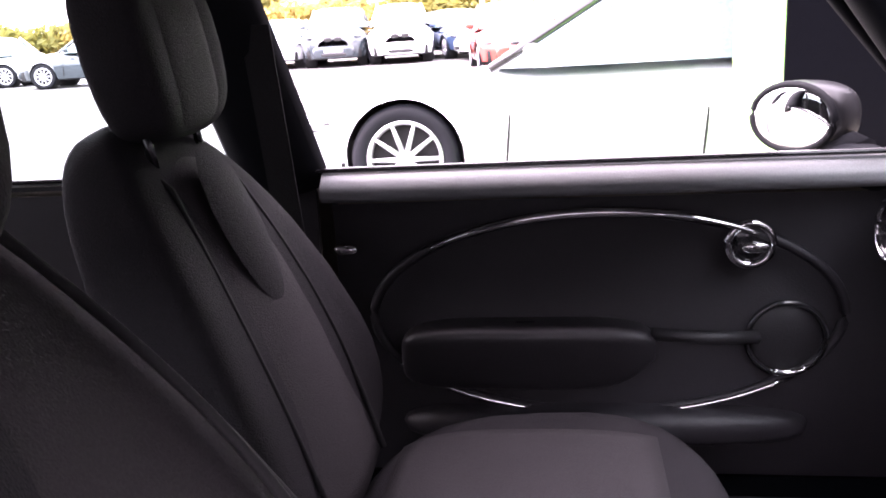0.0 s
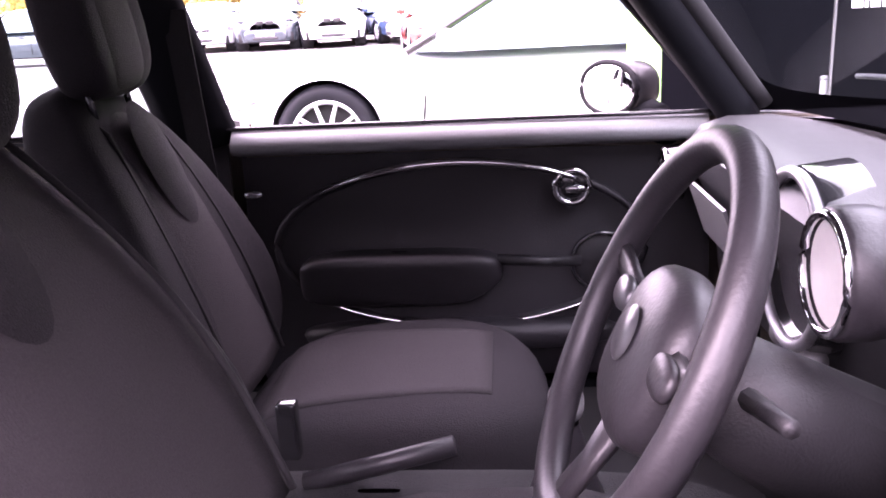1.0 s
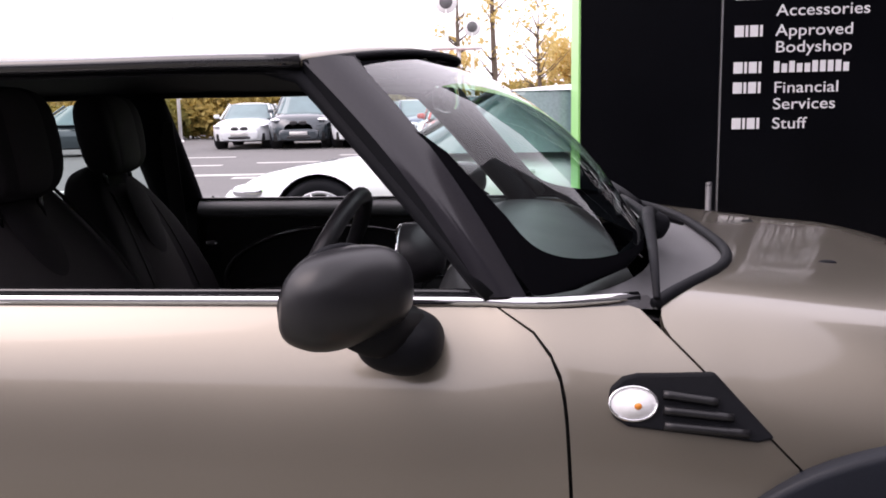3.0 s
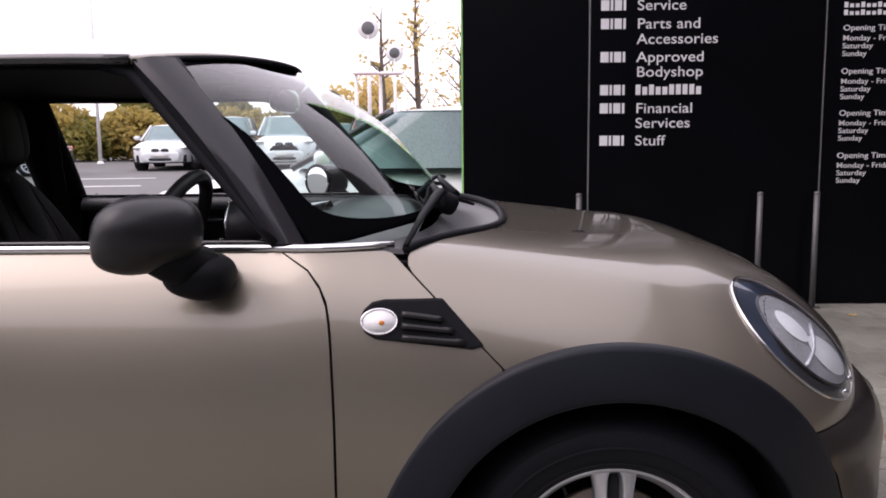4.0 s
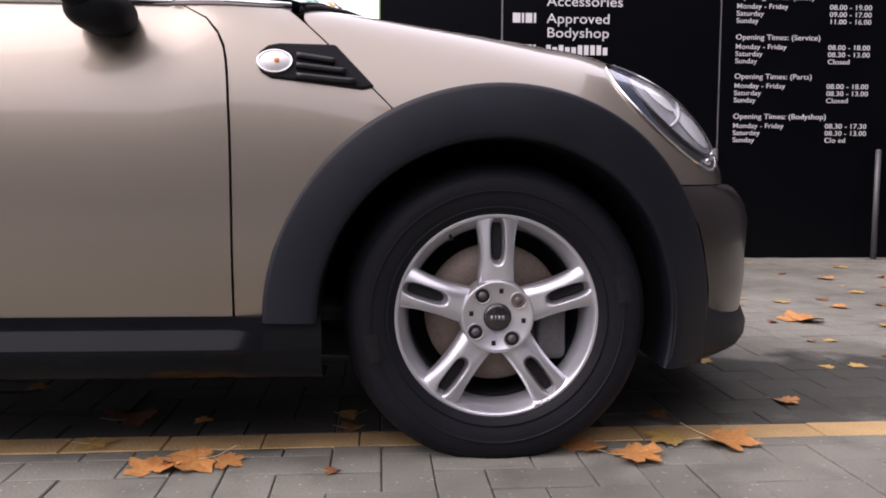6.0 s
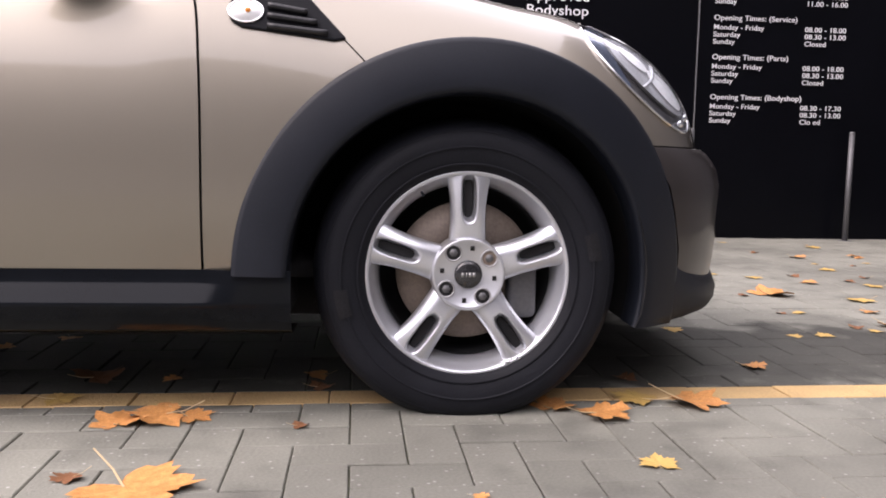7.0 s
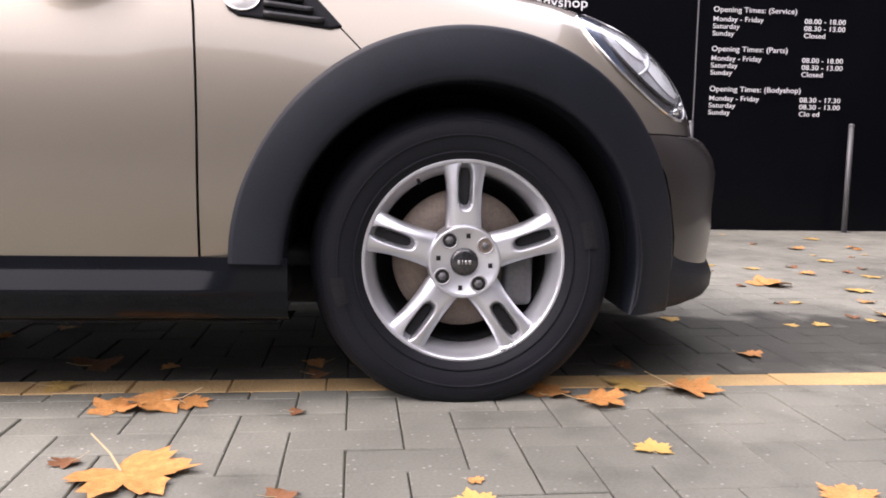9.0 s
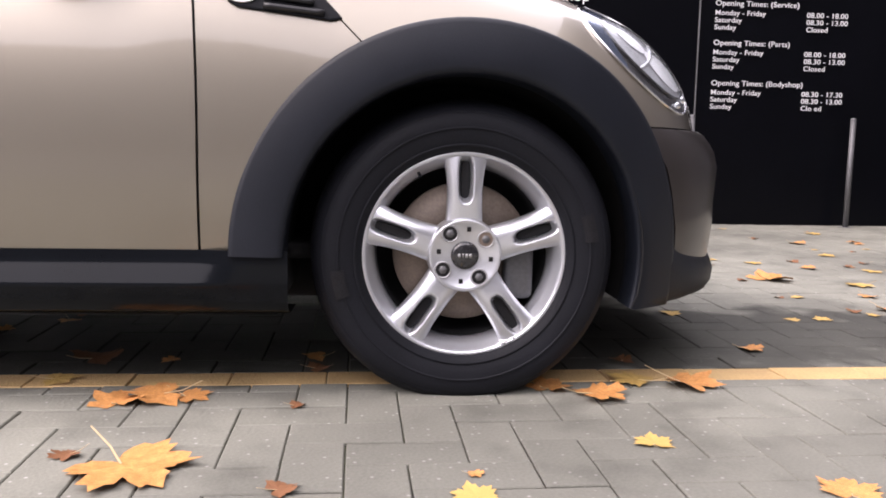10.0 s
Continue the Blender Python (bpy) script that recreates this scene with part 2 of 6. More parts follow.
LEAF_Y = material("yellow_maple_leaf", (0.52, 0.34, 0.10), 0.6, 0.0, 0.25, 30, 160, 0.2)
LEAF_B = material("brown_dead_leaf", (0.20, 0.085, 0.035), 0.7, 0.0, 0.35, 30, 160, 0.2)
STALK = material("leaf_stalk", (0.50, 0.38, 0.22), 0.7)
BARK = material("tree_bark", (0.13, 0.10, 0.075), 0.9, 0.0, 0.3, 4, 40, 0.6)
HEDGE = leafy("autumn_hedge_leaves", (0.30, 0.25, 0.075), (0.52, 0.39, 0.11))
TREE_GREEN = leafy("dull_green_leaves", (0.17, 0.17, 0.045), (0.30, 0.26, 0.06))
TREE_GOLD = leafy("pale_gold_leaves", (0.60, 0.46, 0.16), (0.74, 0.58, 0.24))
WHITE_CAR = material("white_car_paint", (0.70, 0.74, 0.75), 0.25, 0.0, 0.02, 2, 300, coat=1.0)
SILVER_CAR = material("silver_car_paint", (0.50, 0.53, 0.55), 0.3, 0.5, 0.03, 2, 300, coat=1.0)
DARK_CAR = material("dark_grey_car_paint", (0.045, 0.06, 0.07), 0.25, 0.3, 0.05, 2, 300, coat=1.0)
BLUE_CAR = material("dark_blue_car_paint", (0.03, 0.06, 0.13), 0.25, 0.3, 0.05, 2, 300, coat=1.0)
RED_CAR = material("red_car_paint", (0.50, 0.05, 0.03), 0.25, 0.1, 0.05, 2, 300, coat=1.0)
CAR_GLASS = material("car_window_glass", (0.15, 0.23, 0.24), 0.05, 0.0, 0.2, 2, 50, spec=0.8)
POLE = material("light_grey_pole", (0.78, 0.78, 0.77), 0.5, 0.2, 0.08, 3, 60)


# ---- mesh helpers ----
def finish(name, bm, mat, parent=None, label="", smooth=True, ref=None, solid=0.0, bevel=0.0, split=True):
    if ref is not None:
        bm.normal_update()
        if sum((f.calc_center_median() - Vector(ref)).dot(f.normal) * f.calc_area() for f in bm.faces) < 0:
            bmesh.ops.reverse_faces(bm, faces=bm.faces[:])
    me = bpy.data.meshes.new(name)
    bm.to_mesh(me)
    bm.free()
    for p in me.polygons:
        p.use_smooth = smooth
    me.materials.append(mat)
    ob = new(name, me)
    if parent is not None:
        ob.parent = parent
    if label:
        ob["label"] = label
    if solid:
        md = ob.modifiers.new("solid", "SOLIDIFY")
        md.thickness, md.offset = solid, -1
        if split:
            md = ob.modifiers.new("split", "EDGE_SPLIT")
            md.split_angle = radians(40)
    if bevel:
        md = ob.modifiers.new("bevel", "BEVEL")
        md.width, md.segments, md.limit_method = bevel, 2, "ANGLE"
    return ob


def part(name, bm, mat, parent, label="", **kw):
    return finish(name, bm, mat, parent, label, **kw)


def thing(name, label, category, group="", m=None):
    ob = new(name)
    ob.empty_display_size = 0.1
    tagged(ob, label, category, group)
    if m is not None:
        ob.matrix_basis = m
    return ob


def curve(x, pts):
    """A smooth value at x through (x, value) pairs in rising order."""
    if x <= pts[0][0]:
        return pts[0][1]
    if x >= pts[-1][0]:
        return pts[-1][1]
    for i in range(len(pts) - 1):
        if x <= pts[i + 1][0]:
            (x1, y1), (x2, y2) = pts[i], pts[i + 1]
            x0, y0 = pts[i - 1] if i else (2 * x1 - x2, 2 * y1 - y2)
            x3, y3 = pts[i + 2] if i + 2 < len(pts) else (2 * x2 - x1, 2 * y2 - y1)
            m1, m2 = (y2 - y0) / (x2 - x0), (y3 - y1) / (x3 - x1)
            h, t = x2 - x1, (x - x1) / (x2 - x1)
            return (2 * t**3 - 3 * t * t + 1) * y1 + (t**3 - 2 * t * t + t) * h * m1 + (3 * t * t - 2 * t**3) * y2 + (t**3 - t * t) * h * m2


def grid(fn, nu, nv, bm=None, close_u=False):
    bm = bm or bmesh.new()
    rows = [[bm.verts.new(fn(i / nu, j / nv)) for j in range(nv + 1)] for i in range(nu + (0 if close_u else 1))]
    for i in range(nu):
        a, b = rows[i], rows[(i + 1) % len(rows)]
        for j in range(nv):
            bm.faces.new((a[j], b[j], b[j + 1], a[j + 1]))
    return bm


def box(c, s, bm=None, bevel=0.0, rot=None):
    bm = bm or bmesh.new()
    m = Matrix.Translation(c) @ (rot or Matrix()) @ Matrix.Diagonal((*s, 1))
    out = bmesh.ops.create_cube(bm, size=1, matrix=m)
    if bevel:
        es = {e for v in out["verts"] for e in v.link_edges}
        bmesh.ops.bevel(bm, geom=list(es), offset=bevel, segments=3, affect="EDGES", profile=0.6)
    return bm


def tube(pts, r, bm=None, segs=10, closed=False, flat=1.0, up=(0, 0, 1)):
    """A round bar along points; r may be a list; flat squashes it along up."""
    bm = bm or bmesh.new()
    pts = [Vector(p) for p in pts]
    n = len(pts)
    rings = []
    for i, p in enumerate(pts):
        a = pts[(i - 1) % n] if (closed or i) else p
        b = pts[(i + 1) % n] if (closed or i < n - 1) else p
        d = (b - a).normalized()
        s = d.cross(Vector(up))
        s = s.normalized() if s.length > 1e-4 else d.orthogonal().normalized()
        w = s.cross(d)
        rad = r[i] if isinstance(r, (list, tuple)) else r
        rings.append([bm.verts.new(p + rad * (math.cos(k / segs * math.tau) * s + flat * math.sin(k / segs * math.tau) * w)) for k in range(segs)])
    for i in range(n if closed else n - 1):
        a, b = rings[i], rings[(i + 1) % n]
        for k in range(segs):
            bm.faces.new((a[k], b[k], b[(k + 1) % segs], a[(k + 1) % segs]))
    if not closed:
        bm.faces.new(rings[0])
        bm.faces.new(rings[-1][::-1])
    bmesh.ops.recalc_face_normals(bm, faces=bm.faces[:])
    return bm


def lathe(profile, segs=64, bm=None, centre=(0, 0, 0), axis="y", closed=False):
    """Turns (radius, along) pairs round an axis."""
    bm = bm or bmesh.new()
    cx, cy, cz = centre

    def at(r, a, k):
        c, s = r * math.cos(k / segs * math.tau), r * math.sin(k / segs * math.tau)
        return {"y": (cx + c, cy + a, cz + s), "z": (cx + c, cy + s, cz + a), "x": (cx + a, cy + c, cz + s)}[axis]

    rings = [[bm.verts.new(at(r, a, k)) for k in range(segs)] for r, a in profile]
    for i in range(len(rings) if closed else len(rings) - 1):
        p, q = rings[i], rings[(i + 1) % len(rings)]
        for k in range(segs):
            bm.faces.new((p[k], q[k], q[(k + 1) % segs], p[(k + 1) % segs]))
    bmesh.ops.remove_doubles(bm, verts=bm.verts[:], dist=1e-6)
    bmesh.ops.recalc_face_normals(bm, faces=bm.faces[:])
    return bm


def blob(c, r, e=2.6, bm=None, rot=None, nu=24, nv=14, warp=None):
    """A rounded box: a superellipsoid of half sizes r and squareness e."""
    bm = bm or bmesh.new()
    c = Vector(c)

    def sgn(v, p):
        return math.copysign(abs(v) ** p, v)

    def fn(u, v):
        a, b = u * math.tau, (v - 0.5) * math.pi * 0.998
        p = Vector((r[0] * sgn(math.cos(b), 2 / e) * sgn(math.cos(a), 2 / e), r[1] * sgn(math.cos(b), 2 / e) * sgn(math.sin(a), 2 / e), r[2] * sgn(math.sin(b), 2 / e)))
        if warp:
            p = Vector(warp(p))
        if rot is not None:
            p = rot @ p
        return c + p

    grid(fn, nu, nv, bm, close_u=True)
    bmesh.ops.recalc_face_normals(bm, faces=bm.faces[:])
    return bm


def prism(pts, near, far, bm=None):
    """A slab between two maps of the same outline."""
    bm = bm or bmesh.new()
    a, b = [bm.verts.new(near(*p)) for p in pts], [bm.verts.new(far(*p)) for p in pts]
    bm.faces.new(a)
    bm.faces.new(b[::-1])
    for i in range(len(pts)):
        j = (i + 1) % len(pts)
        bm.faces.new((a[i], b[i], b[j], a[j]))
    bmesh.ops.recalc_face_normals(bm, faces=bm.faces[:])
    return bm


# ---- the ground ----
LOT = radians(1.2)  # the paving's grid against the car


def lot(u, v, z=0.0):
    return (u * math.cos(LOT) - v * math.sin(LOT), u * math.sin(LOT) + v * math.cos(LOT) + 0.12, z)


def rise(y):
    """The car park climbs gently away from the sign."""
    return -0.002 + 0.0142 * min(max(0.0, y - 4.4), 70)


bm = bmesh.new()
bmesh.ops.create_grid(bm, x_segments=40, y_segments=400, size=400)
for v in bm.verts:
    v.co.z = rise(v.co.y)
ground = tagged(finish("ground", bm, ASPHALT, smooth=False), "worn grey asphalt car park ground", "ground", kind="structure")

bm = bmesh.new()
bm.faces.new([bm.verts.new(lot(u, v, 0.004)) for u, v in ((-5.8, -2.6), (5.4, -2.6), (5.4, 4.4), (-5.8, 4.4))])
paving = tagged(finish("pavement", bm, JOINT, smooth=False), "grey concrete block paving with one yellow row and mossy joints", "pavement", kind="structure")

# bay lines on the asphalt
for u, v, du, dv in ((-6.6, 14.0, 2.2, 0.30), (-5.2, 13.4, 1.6, 0.28), (-5.6, 17.4, 2.6, 0.20), (-8.6, 16.6, 2.2, 0.22), (-3.6, 11.6, 2.2, 0.24), (-7.6, 11.2, 2.0, 0.22), (-9.6, 19.6, 2.6, 0.20), (-4.4, 20.0, 2.4, 0.2)):
    bm = box((u, v, rise(v) + 0.002), (du, dv, 0.008), rot=Matrix.Rotation(radians(5), 4, "Z") @ Matrix.Rotation(0.0142, 4, "X"))
    tagged(finish("road_marking", bm, LINE_WHITE, smooth=False), "worn white painted bay line on the asphalt", "road marking", "bay lines", "structure")

# plain walls that close the place behind the camera: a low wing and a taller block
tagged(finish("wall_south", box((-16.8, -10.5, 2.6), (34, 0.3, 5.2)), WALL, smooth=False), "plain dark clad building wall", "wall", kind="structure")
tagged(finish("wall_south_block", box((2.2, -10.5, 3.6), (4.0, 0.3, 7.2)), WALL_DARK, smooth=False), "tall plain dark building wall, out of view", "wall", kind="structure")
# unseen wall added on the east to darken the bumper's reflections
tagged(finish("wall_east_added", box((4.1, -2.75, 3.6), (0.3, 15.1, 7.2)), WALL_DARK, smooth=False), "tall plain dark building wall, out of view", "wall", kind="structure")

# ---- the black sign wall ----
SA = 0.0


def sign_at(s, z, out=0.0):
    return (s, 3.93 - out, z)


sign = thing("sign_totem", "tall black dealership information sign with lime green edge", "sign")


def sign_box(s0, s1, z0, z1, o0, o1):
    return prism([(s0, z0), (s1, z0), (s1, z1), (s0, z1)], lambda s, z: sign_at(s, z, o1), lambda s, z: sign_at(s, z, o0))


part("panel", sign_box(-0.29, 0.497, 0.0, 3.1, -1.05, 0.0), SIGN_BLACK, sign, smooth=False, bevel=0.004)
part("panel", sign_box(0.507, 1.952, 0.0, 3.1, -1.05, 0.012), SIGN_BLACK, sign, smooth=False, bevel=0.004)
part("panel", sign_box(1.963, 3.9, 0.0, 3.1, -1.05, 0.0), SIGN_BLACK, sign, smooth=False, bevel=0.004)
part("side_edge", sign_box(-0.303, -0.292, 0.0, 3.1, -1.08, -0.004), SIGN_SIDE, sign, "lime green side of the sign", smooth=False)
for s in (0.502, 1.958):
    part("joint_strip", sign_box(s - 0.004, s + 0.004, 0.02, 3.1, -0.02, 0.014), SIGN_JOINT, sign, "thin aluminium joint", smooth=False)


def sign_word(text, s, z, cap, track=1.0):
    """White letters flat on the panel; cap: the height of a capital."""
    cu = bpy.data.curves.new("lettering", "FONT")
    cu.body, cu.size, cu.extrude, cu.space_character, cu.offset = text, cap / 0.70, 0.0015, track, cap * 0.004
    cu.materials.append(SIGN_TEXT)
    ob = new("lettering", cu)
    ob.parent = sign
    ob.matrix_basis = Matrix.Translation(sign_at(s, z, 0.0155)) @ Matrix.Rotation(SA, 4, "Z") @ Matrix.Rotation(radians(90), 4, "X") @ Matrix.Diagonal((1.13, 1, 1, 1))
    ob["label"] = "white lettering"
    return ob


def sign_bar(s0, s1, z, h):
    part("lettering_bar", sign_box(s0, s1, z, z + h, 0.011, 0.0155), SIGN_TEXT, sign, smooth=False)


CAP = 0.063
for z, text in ((1.874, "Service"), (1.762, "Parts and"), (1.669, "Accessories"), (1.559, "Approved"), (1.468, "Bodyshop"), (1.356, ""), (1.243, "Financial"), (1.151, "Services"), (1.041, "Stuff")):
    if text:
        sign_word(text, 0.793, z, CAP, 1.03)
    else:
        for k, w in enumerate((0.07, 0.05, 0.035, 0.05, 0.05, 0.02, 0.02, 0.02, 0.035, 0.05)):
            s = 0.793 + 0.418 * (k / 10)
            sign_bar(s, s + 0.030, z, CAP * (0.78 if k not in (0, 2, 5, 6, 7, 8) else 1.0))
    if text not in ("Accessories", "Bodyshop", "Services"):
        for s, w in ((0.571, 0.050), (0.630, 0.015), (0.655, 0.044), (0.709, 0.015)):
            sign_bar(s, s + w, z, CAP)
HOURS = [("Sales", 1.749, ("08.00 - 19.00", "09.00 - 17.00", "11.00 - 16.00")), ("Service", 1.486, ("08.00 - 18.00", "08.30 - 13.00", "Closed")),
         ("Parts", 1.229, ("08.00 - 18.00", "08.30 - 13.00", "Closed")), ("Bodyshop", 0.965, ("08.30 - 17.30", "08.30 - 13.00", "Clo ed"))]
for name, z, hours in HOURS:
    sign_word(f"Opening Times: ({name})", 2.060, z - 0.016, 0.034, 1.03)
    for k, day in enumerate(("Monday - Friday", "Saturday", "Sunday")):
        zz = z - 0.077 - 0.047 * k
        sign_word(day, 2.060, zz, 0.032, 1.03)
        sign_word(hours[k], 2.694, zz, 0.032, 1.05)
for z, w in ((1.872, 0.82), (1.826, 0.69)):
    for k in range(int(w / 0.034)):
        sign_bar(2.062 + 0.034 * k, 2.062 + 0.034 * k + 0.022, z, 0.022 if k % 3 else 0.032)

# steel posts in front of the sign
post = thing("bollard_post", "slim grey steel post standing before the black sign", "post", "sign posts")
part("pole", tube([(0, 0, 0), (0, 0, 0.74)], 0.018, segs=14), STEEL, post)
part("cap", lathe([(0.0, 0.748), (0.015, 0.746), (0.0192, 0.736), (0.0192, 0.728)], 16, axis="z"), STEEL, post)
part("base_plate", lathe([(0.0, 0.014), (0.05, 0.014), (0.055, 0.0)], 20, axis="z"), STEEL, post)
post.matrix_basis = Matrix.Translation(sign_at(3.015, 0, 0.12))
for s in (1.905, 1.556, 0.432):
    copy_thing(post, Matrix.Translation(sign_at(s, 0, 0.12)))


# ---- the brown hatchback: outer shell ----
YC = 0.8065
CAR = thing("hatchback_car", "light brown metallic small hatchback with black wheel arches", "car")
AXLES = (0.0, -2.467)
ARCH_R = 0.441


def half_w(x):
    if x > 0:
        return 0.8415 * max(0.0, 1 - (x / 0.649) ** 2.72) ** 0.5
    if x < -2.55:
        return 0.8415 * (1 - 0.16 * min(1, (-2.55 - x) / 0.55) ** 2.5)
    return 0.8415


def plan_w(x):
    """Half width of bumper and arch, seen from above."""
    return 0.8415 * max(0.0, 1 - (max(0.0, x) / 0.72) ** 2.6) ** 0.5


def crown(x):
    """Height of the shell's middle line."""
    return curve(x, [(-3.2, 0.97), (-0.62, 0.968), (-0.45, 0.918), (-0.28, 0.899), (-0.05, 0.873), (0.1, 0.862), (0.22, 0.855), (0.34, 0.822), (0.42, 0.781), (0.5, 0.718), (0.57, 0.656), (0.62, 0.597), (0.645, 0.552)])


def square(x):
    """How flat the top of the section is."""
    return curve(x, [(-0.62, 8.0), (-0.45, 13.0), (-0.25, 10.5), (-0.05, 8.1), (0.15, 5.0), (0.3, 4.0), (0.5, 4.6)])


WAIST, BARREL = 0.50, 2.2  # the widest height, and the roundness of the flank


def skin(x, z):
    """Half width of the shell at a height."""
    w = half_w(x)
    if z <= WAIST:
        return w - 0.03 * ((WAIST - z) / 0.25) ** 2
    return w * max(0.0, 1 - min(1.0, (z - WAIST) / (crown(x) - WAIST)) ** BARREL) ** (1 / square(x))


def shell(x, z, side, out=0.0):
    return (x, YC + side * (skin(x, z) + out), z)


NEAR, FAR = -1, 1
REF = (-1.2, YC, 0.5)


def gap_x(z):
    return curve(z, [(0.28, -0.498), (0.55, -0.496), (0.69, -0.500), (0.795, -0.510), (0.84, -0.532), (0.868, -0.563), (0.888, -0.605)])


def arch_top(x, ax):
    d = ARCH_R**2 - (x - ax) ** 2
    return 0.292 + math.sqrt(d) if d > 0 else 0.0


BELT, SILL = 0.884, 0.296
G = 0.0025  # half a shut line
for side in (NEAR, FAR):
    # front door
    def fn(u, v):
        z = SILL + 0.004 + (BELT - SILL - 0.004) * v
        x0, x1 = -1.628, gap_x(z) - G
        return shell(x0 + (x1 - x0) * u, z, side)

    door = part("door", grid(fn, 34, 20), PAINT, CAR, ref=REF, solid=0.022)
    # handle
    hz, hx = 0.765, -1.50
    pts = [shell(hx - 0.09 + 0.18 * k / 12, hz, side, 0.004 + 0.028 * math.sin(math.pi * k / 12)) for k in range(13)]
    part("handle", tube(pts, [0.008 + 0.006 * math.sin(math.pi * k / 12) for k in range(13)], segs=10), CHROME, door, "chrome door handle")
    # front wing up to the bonnet line
    def fn(u, v):
        x = -0.605 + (-0.206 + 0.605) * u
        top = BELT if x < -0.405 else BELT + (0.690 - BELT) * ((x + 0.405) / 0.199) ** 1.05
        low = max(SILL + 0.004, arch_top(x, 0) - 0.01)
        z = low + (top - low) * v
        xg = gap_x(z) + G
        xx = xg + (x + 0.605) / 0.399 * (-0.206 - xg)
        top2 = BELT if xx < -0.405 else BELT + (0.690 - BELT) * ((xx + 0.405) / 0.199) ** 1.05
        low2 = max(SILL + 0.004, arch_top(xx, 0) - 0.01)
        return shell(xx, low2 + (top2 - low2) * v, side)

    part("front_wing", grid(fn, 26, 22), PAINT, CAR, ref=REF, solid=0.018)
    # rear quarter
    def fn(u, v):
        x = -1.633 + (-3.05 + 1.633) * u
        low = max(SILL + 0.004, arch_top(x, AXLES[1]) - 0.01)
        return shell(x, low + (BELT - low) * v, side)

    part("rear_quarter", grid(fn, 60, 16), PAINT, CAR, ref=REF, solid=0.018)
    # dark backing behind the shut lines
    def fn(u, v):
        z = SILL + 0.02 + (BELT - SILL - 0.03) * v
        return shell(gap_x(z) - 0.02 + 0.04 * u, z, side, -0.020)

    part("shut_line", grid(fn, 2, 16), SEAM, CAR, ref=REF)
    # belt trim: bright strip with dark seal above
    def strip_x(k):
        return -3.0 + (3.0 - 0.40) * k / 60

    pts = [shell(strip_x(k), 0.8915, side, 0.003) for k in range(61)]
    part("belt_strip", tube(pts, 0.0085, segs=10, flat=1.0), CHROME, CAR, "bright chrome belt strip")
    pts = [shell(-3.0 + 2.4 * k / 48, 0.899, side, -0.014) for k in range(49)]
    part("window_seal", tube(pts, 0.005, segs=8), BLACK_GLOSS, CAR, "black window seal")
    part("belt_seal", grid(lambda u, v: (lambda p: (p[0], p[1] - side * 0.013 * v, p[2] + 0.006 * math.sin(math.pi * v)))(shell(-3.0 + 2.38 * u, 0.894, side, 0.0)), 48, 4), TRIM, CAR, "black rubber belt seal", ref=(-1.5, YC, 0.5))
    # arch trims
    for ax in AXLES:
        def fn(u, v):
            a0, a1 = (-0.30 if ax == 0 else -0.02, math.pi - 0.005)
            a = a0 + (a1 - a0) * u
            prof = [(0.343, -0.075), (0.3435, -0.008), (0.345, 0.0035), (0.349, 0.0078), (0.356, 0.0095), (0.376, 0.010), (0.434, 0.005), (0.441, 0.002), (0.4445, -0.003), (0.445, -0.02)]
            r, o = prof[round(v * 9)]
            x, z = ax + r * math.cos(a), max(0.187, 0.292 + r * math.sin(a))
            y0 = skin(x, min(z, 0.72)) if ax != 0 else max(skin(x, min(z, 0.70)), plan_w(x))
            return (x, YC + side * (y0 + o), z)

        part("wheel_arch_trim", grid(fn, 64, 9), ARCH, CAR, "matt black plastic wheel arch", ref=(ax, YC, 0.292))
        # wheel well
        def fn(u, v):
            a = -0.34 + (math.pi + 0.56) * u
            r = 0.352 if v < 0.99 else 0.0
            return (ax + r * math.cos(a), YC + side * (0.795 - 0.37 * min(1, v / 0.9)), max(0.190, 0.292 + r * math.sin(a)))

        part("wheel_well", grid(fn, 30, 10), DARK, CAR)
    # side sill
    prof = [(0.304, 0.002, 0.015), (0.294, 0.003, 0.016), (0.281, 0.004, 0.017), (0.276, 0.006, 0.017), (0.246, 0.023, 0.017), (0.241, 0.0245, 0.0165), (0.235, 0.023, 0.015), (0.212, 0.010, 0.009), (0.192, 0.002, 0.001), (0.179, -0.03, -0.03), (0.174, -0.15, -0.15)]

    def fn(u, v):
        x = -0.336 + (-2.13 + 0.336) * u
        z, o1, o2 = prof[round(v * 10)]
        k = min(1.0, max(0.0, (-0.42 - x) / 0.09))
        k = k * k * (3 - 2 * k)
        return (x, YC + side * (0.822 + o2 + (o1 - o2) * k), z)

    part("side_sill", grid(fn, 90, 10), SILL_BLACK, CAR, "black plastic side sill", ref=REF)
    # scuttle grille and side repeater
    outline = [(-0.446, 0.791), (-0.430, 0.804), (-0.410, 0.808), (-0.309, 0.808), (-0.236, 0.729), (-0.258, 0.724), (-0.424, 0.743), (-0.443, 0.754), (-0.450, 0.773)]
    vent = part("scuttle_grille", prism(outline, lambda x, z: shell(x, z, side, 0.007), lambda x, z: shell(x, z, side, -0.02)), TRIM, CAR, "black grille round the side indicator", smooth=False, bevel=0.004)
    for k in range(3):
        z0 = 0.785 - 0.019 * k
        x1 = -0.308 + 0.019 * k
        pts = [shell(-0.378 + (x1 + 0.378) * i / 8, z0 - 0.010 * i / 8, side, 0.010) for i in range(9)]
        part("slat", tube(pts, 0.006, segs=8), MIRROR_CAP, vent)
    ell = [(-0.417 + 0.031 * math.cos(a), 0.773 + 0.0205 * math.sin(a)) for a in [k / 32 * math.tau for k in range(32)]]

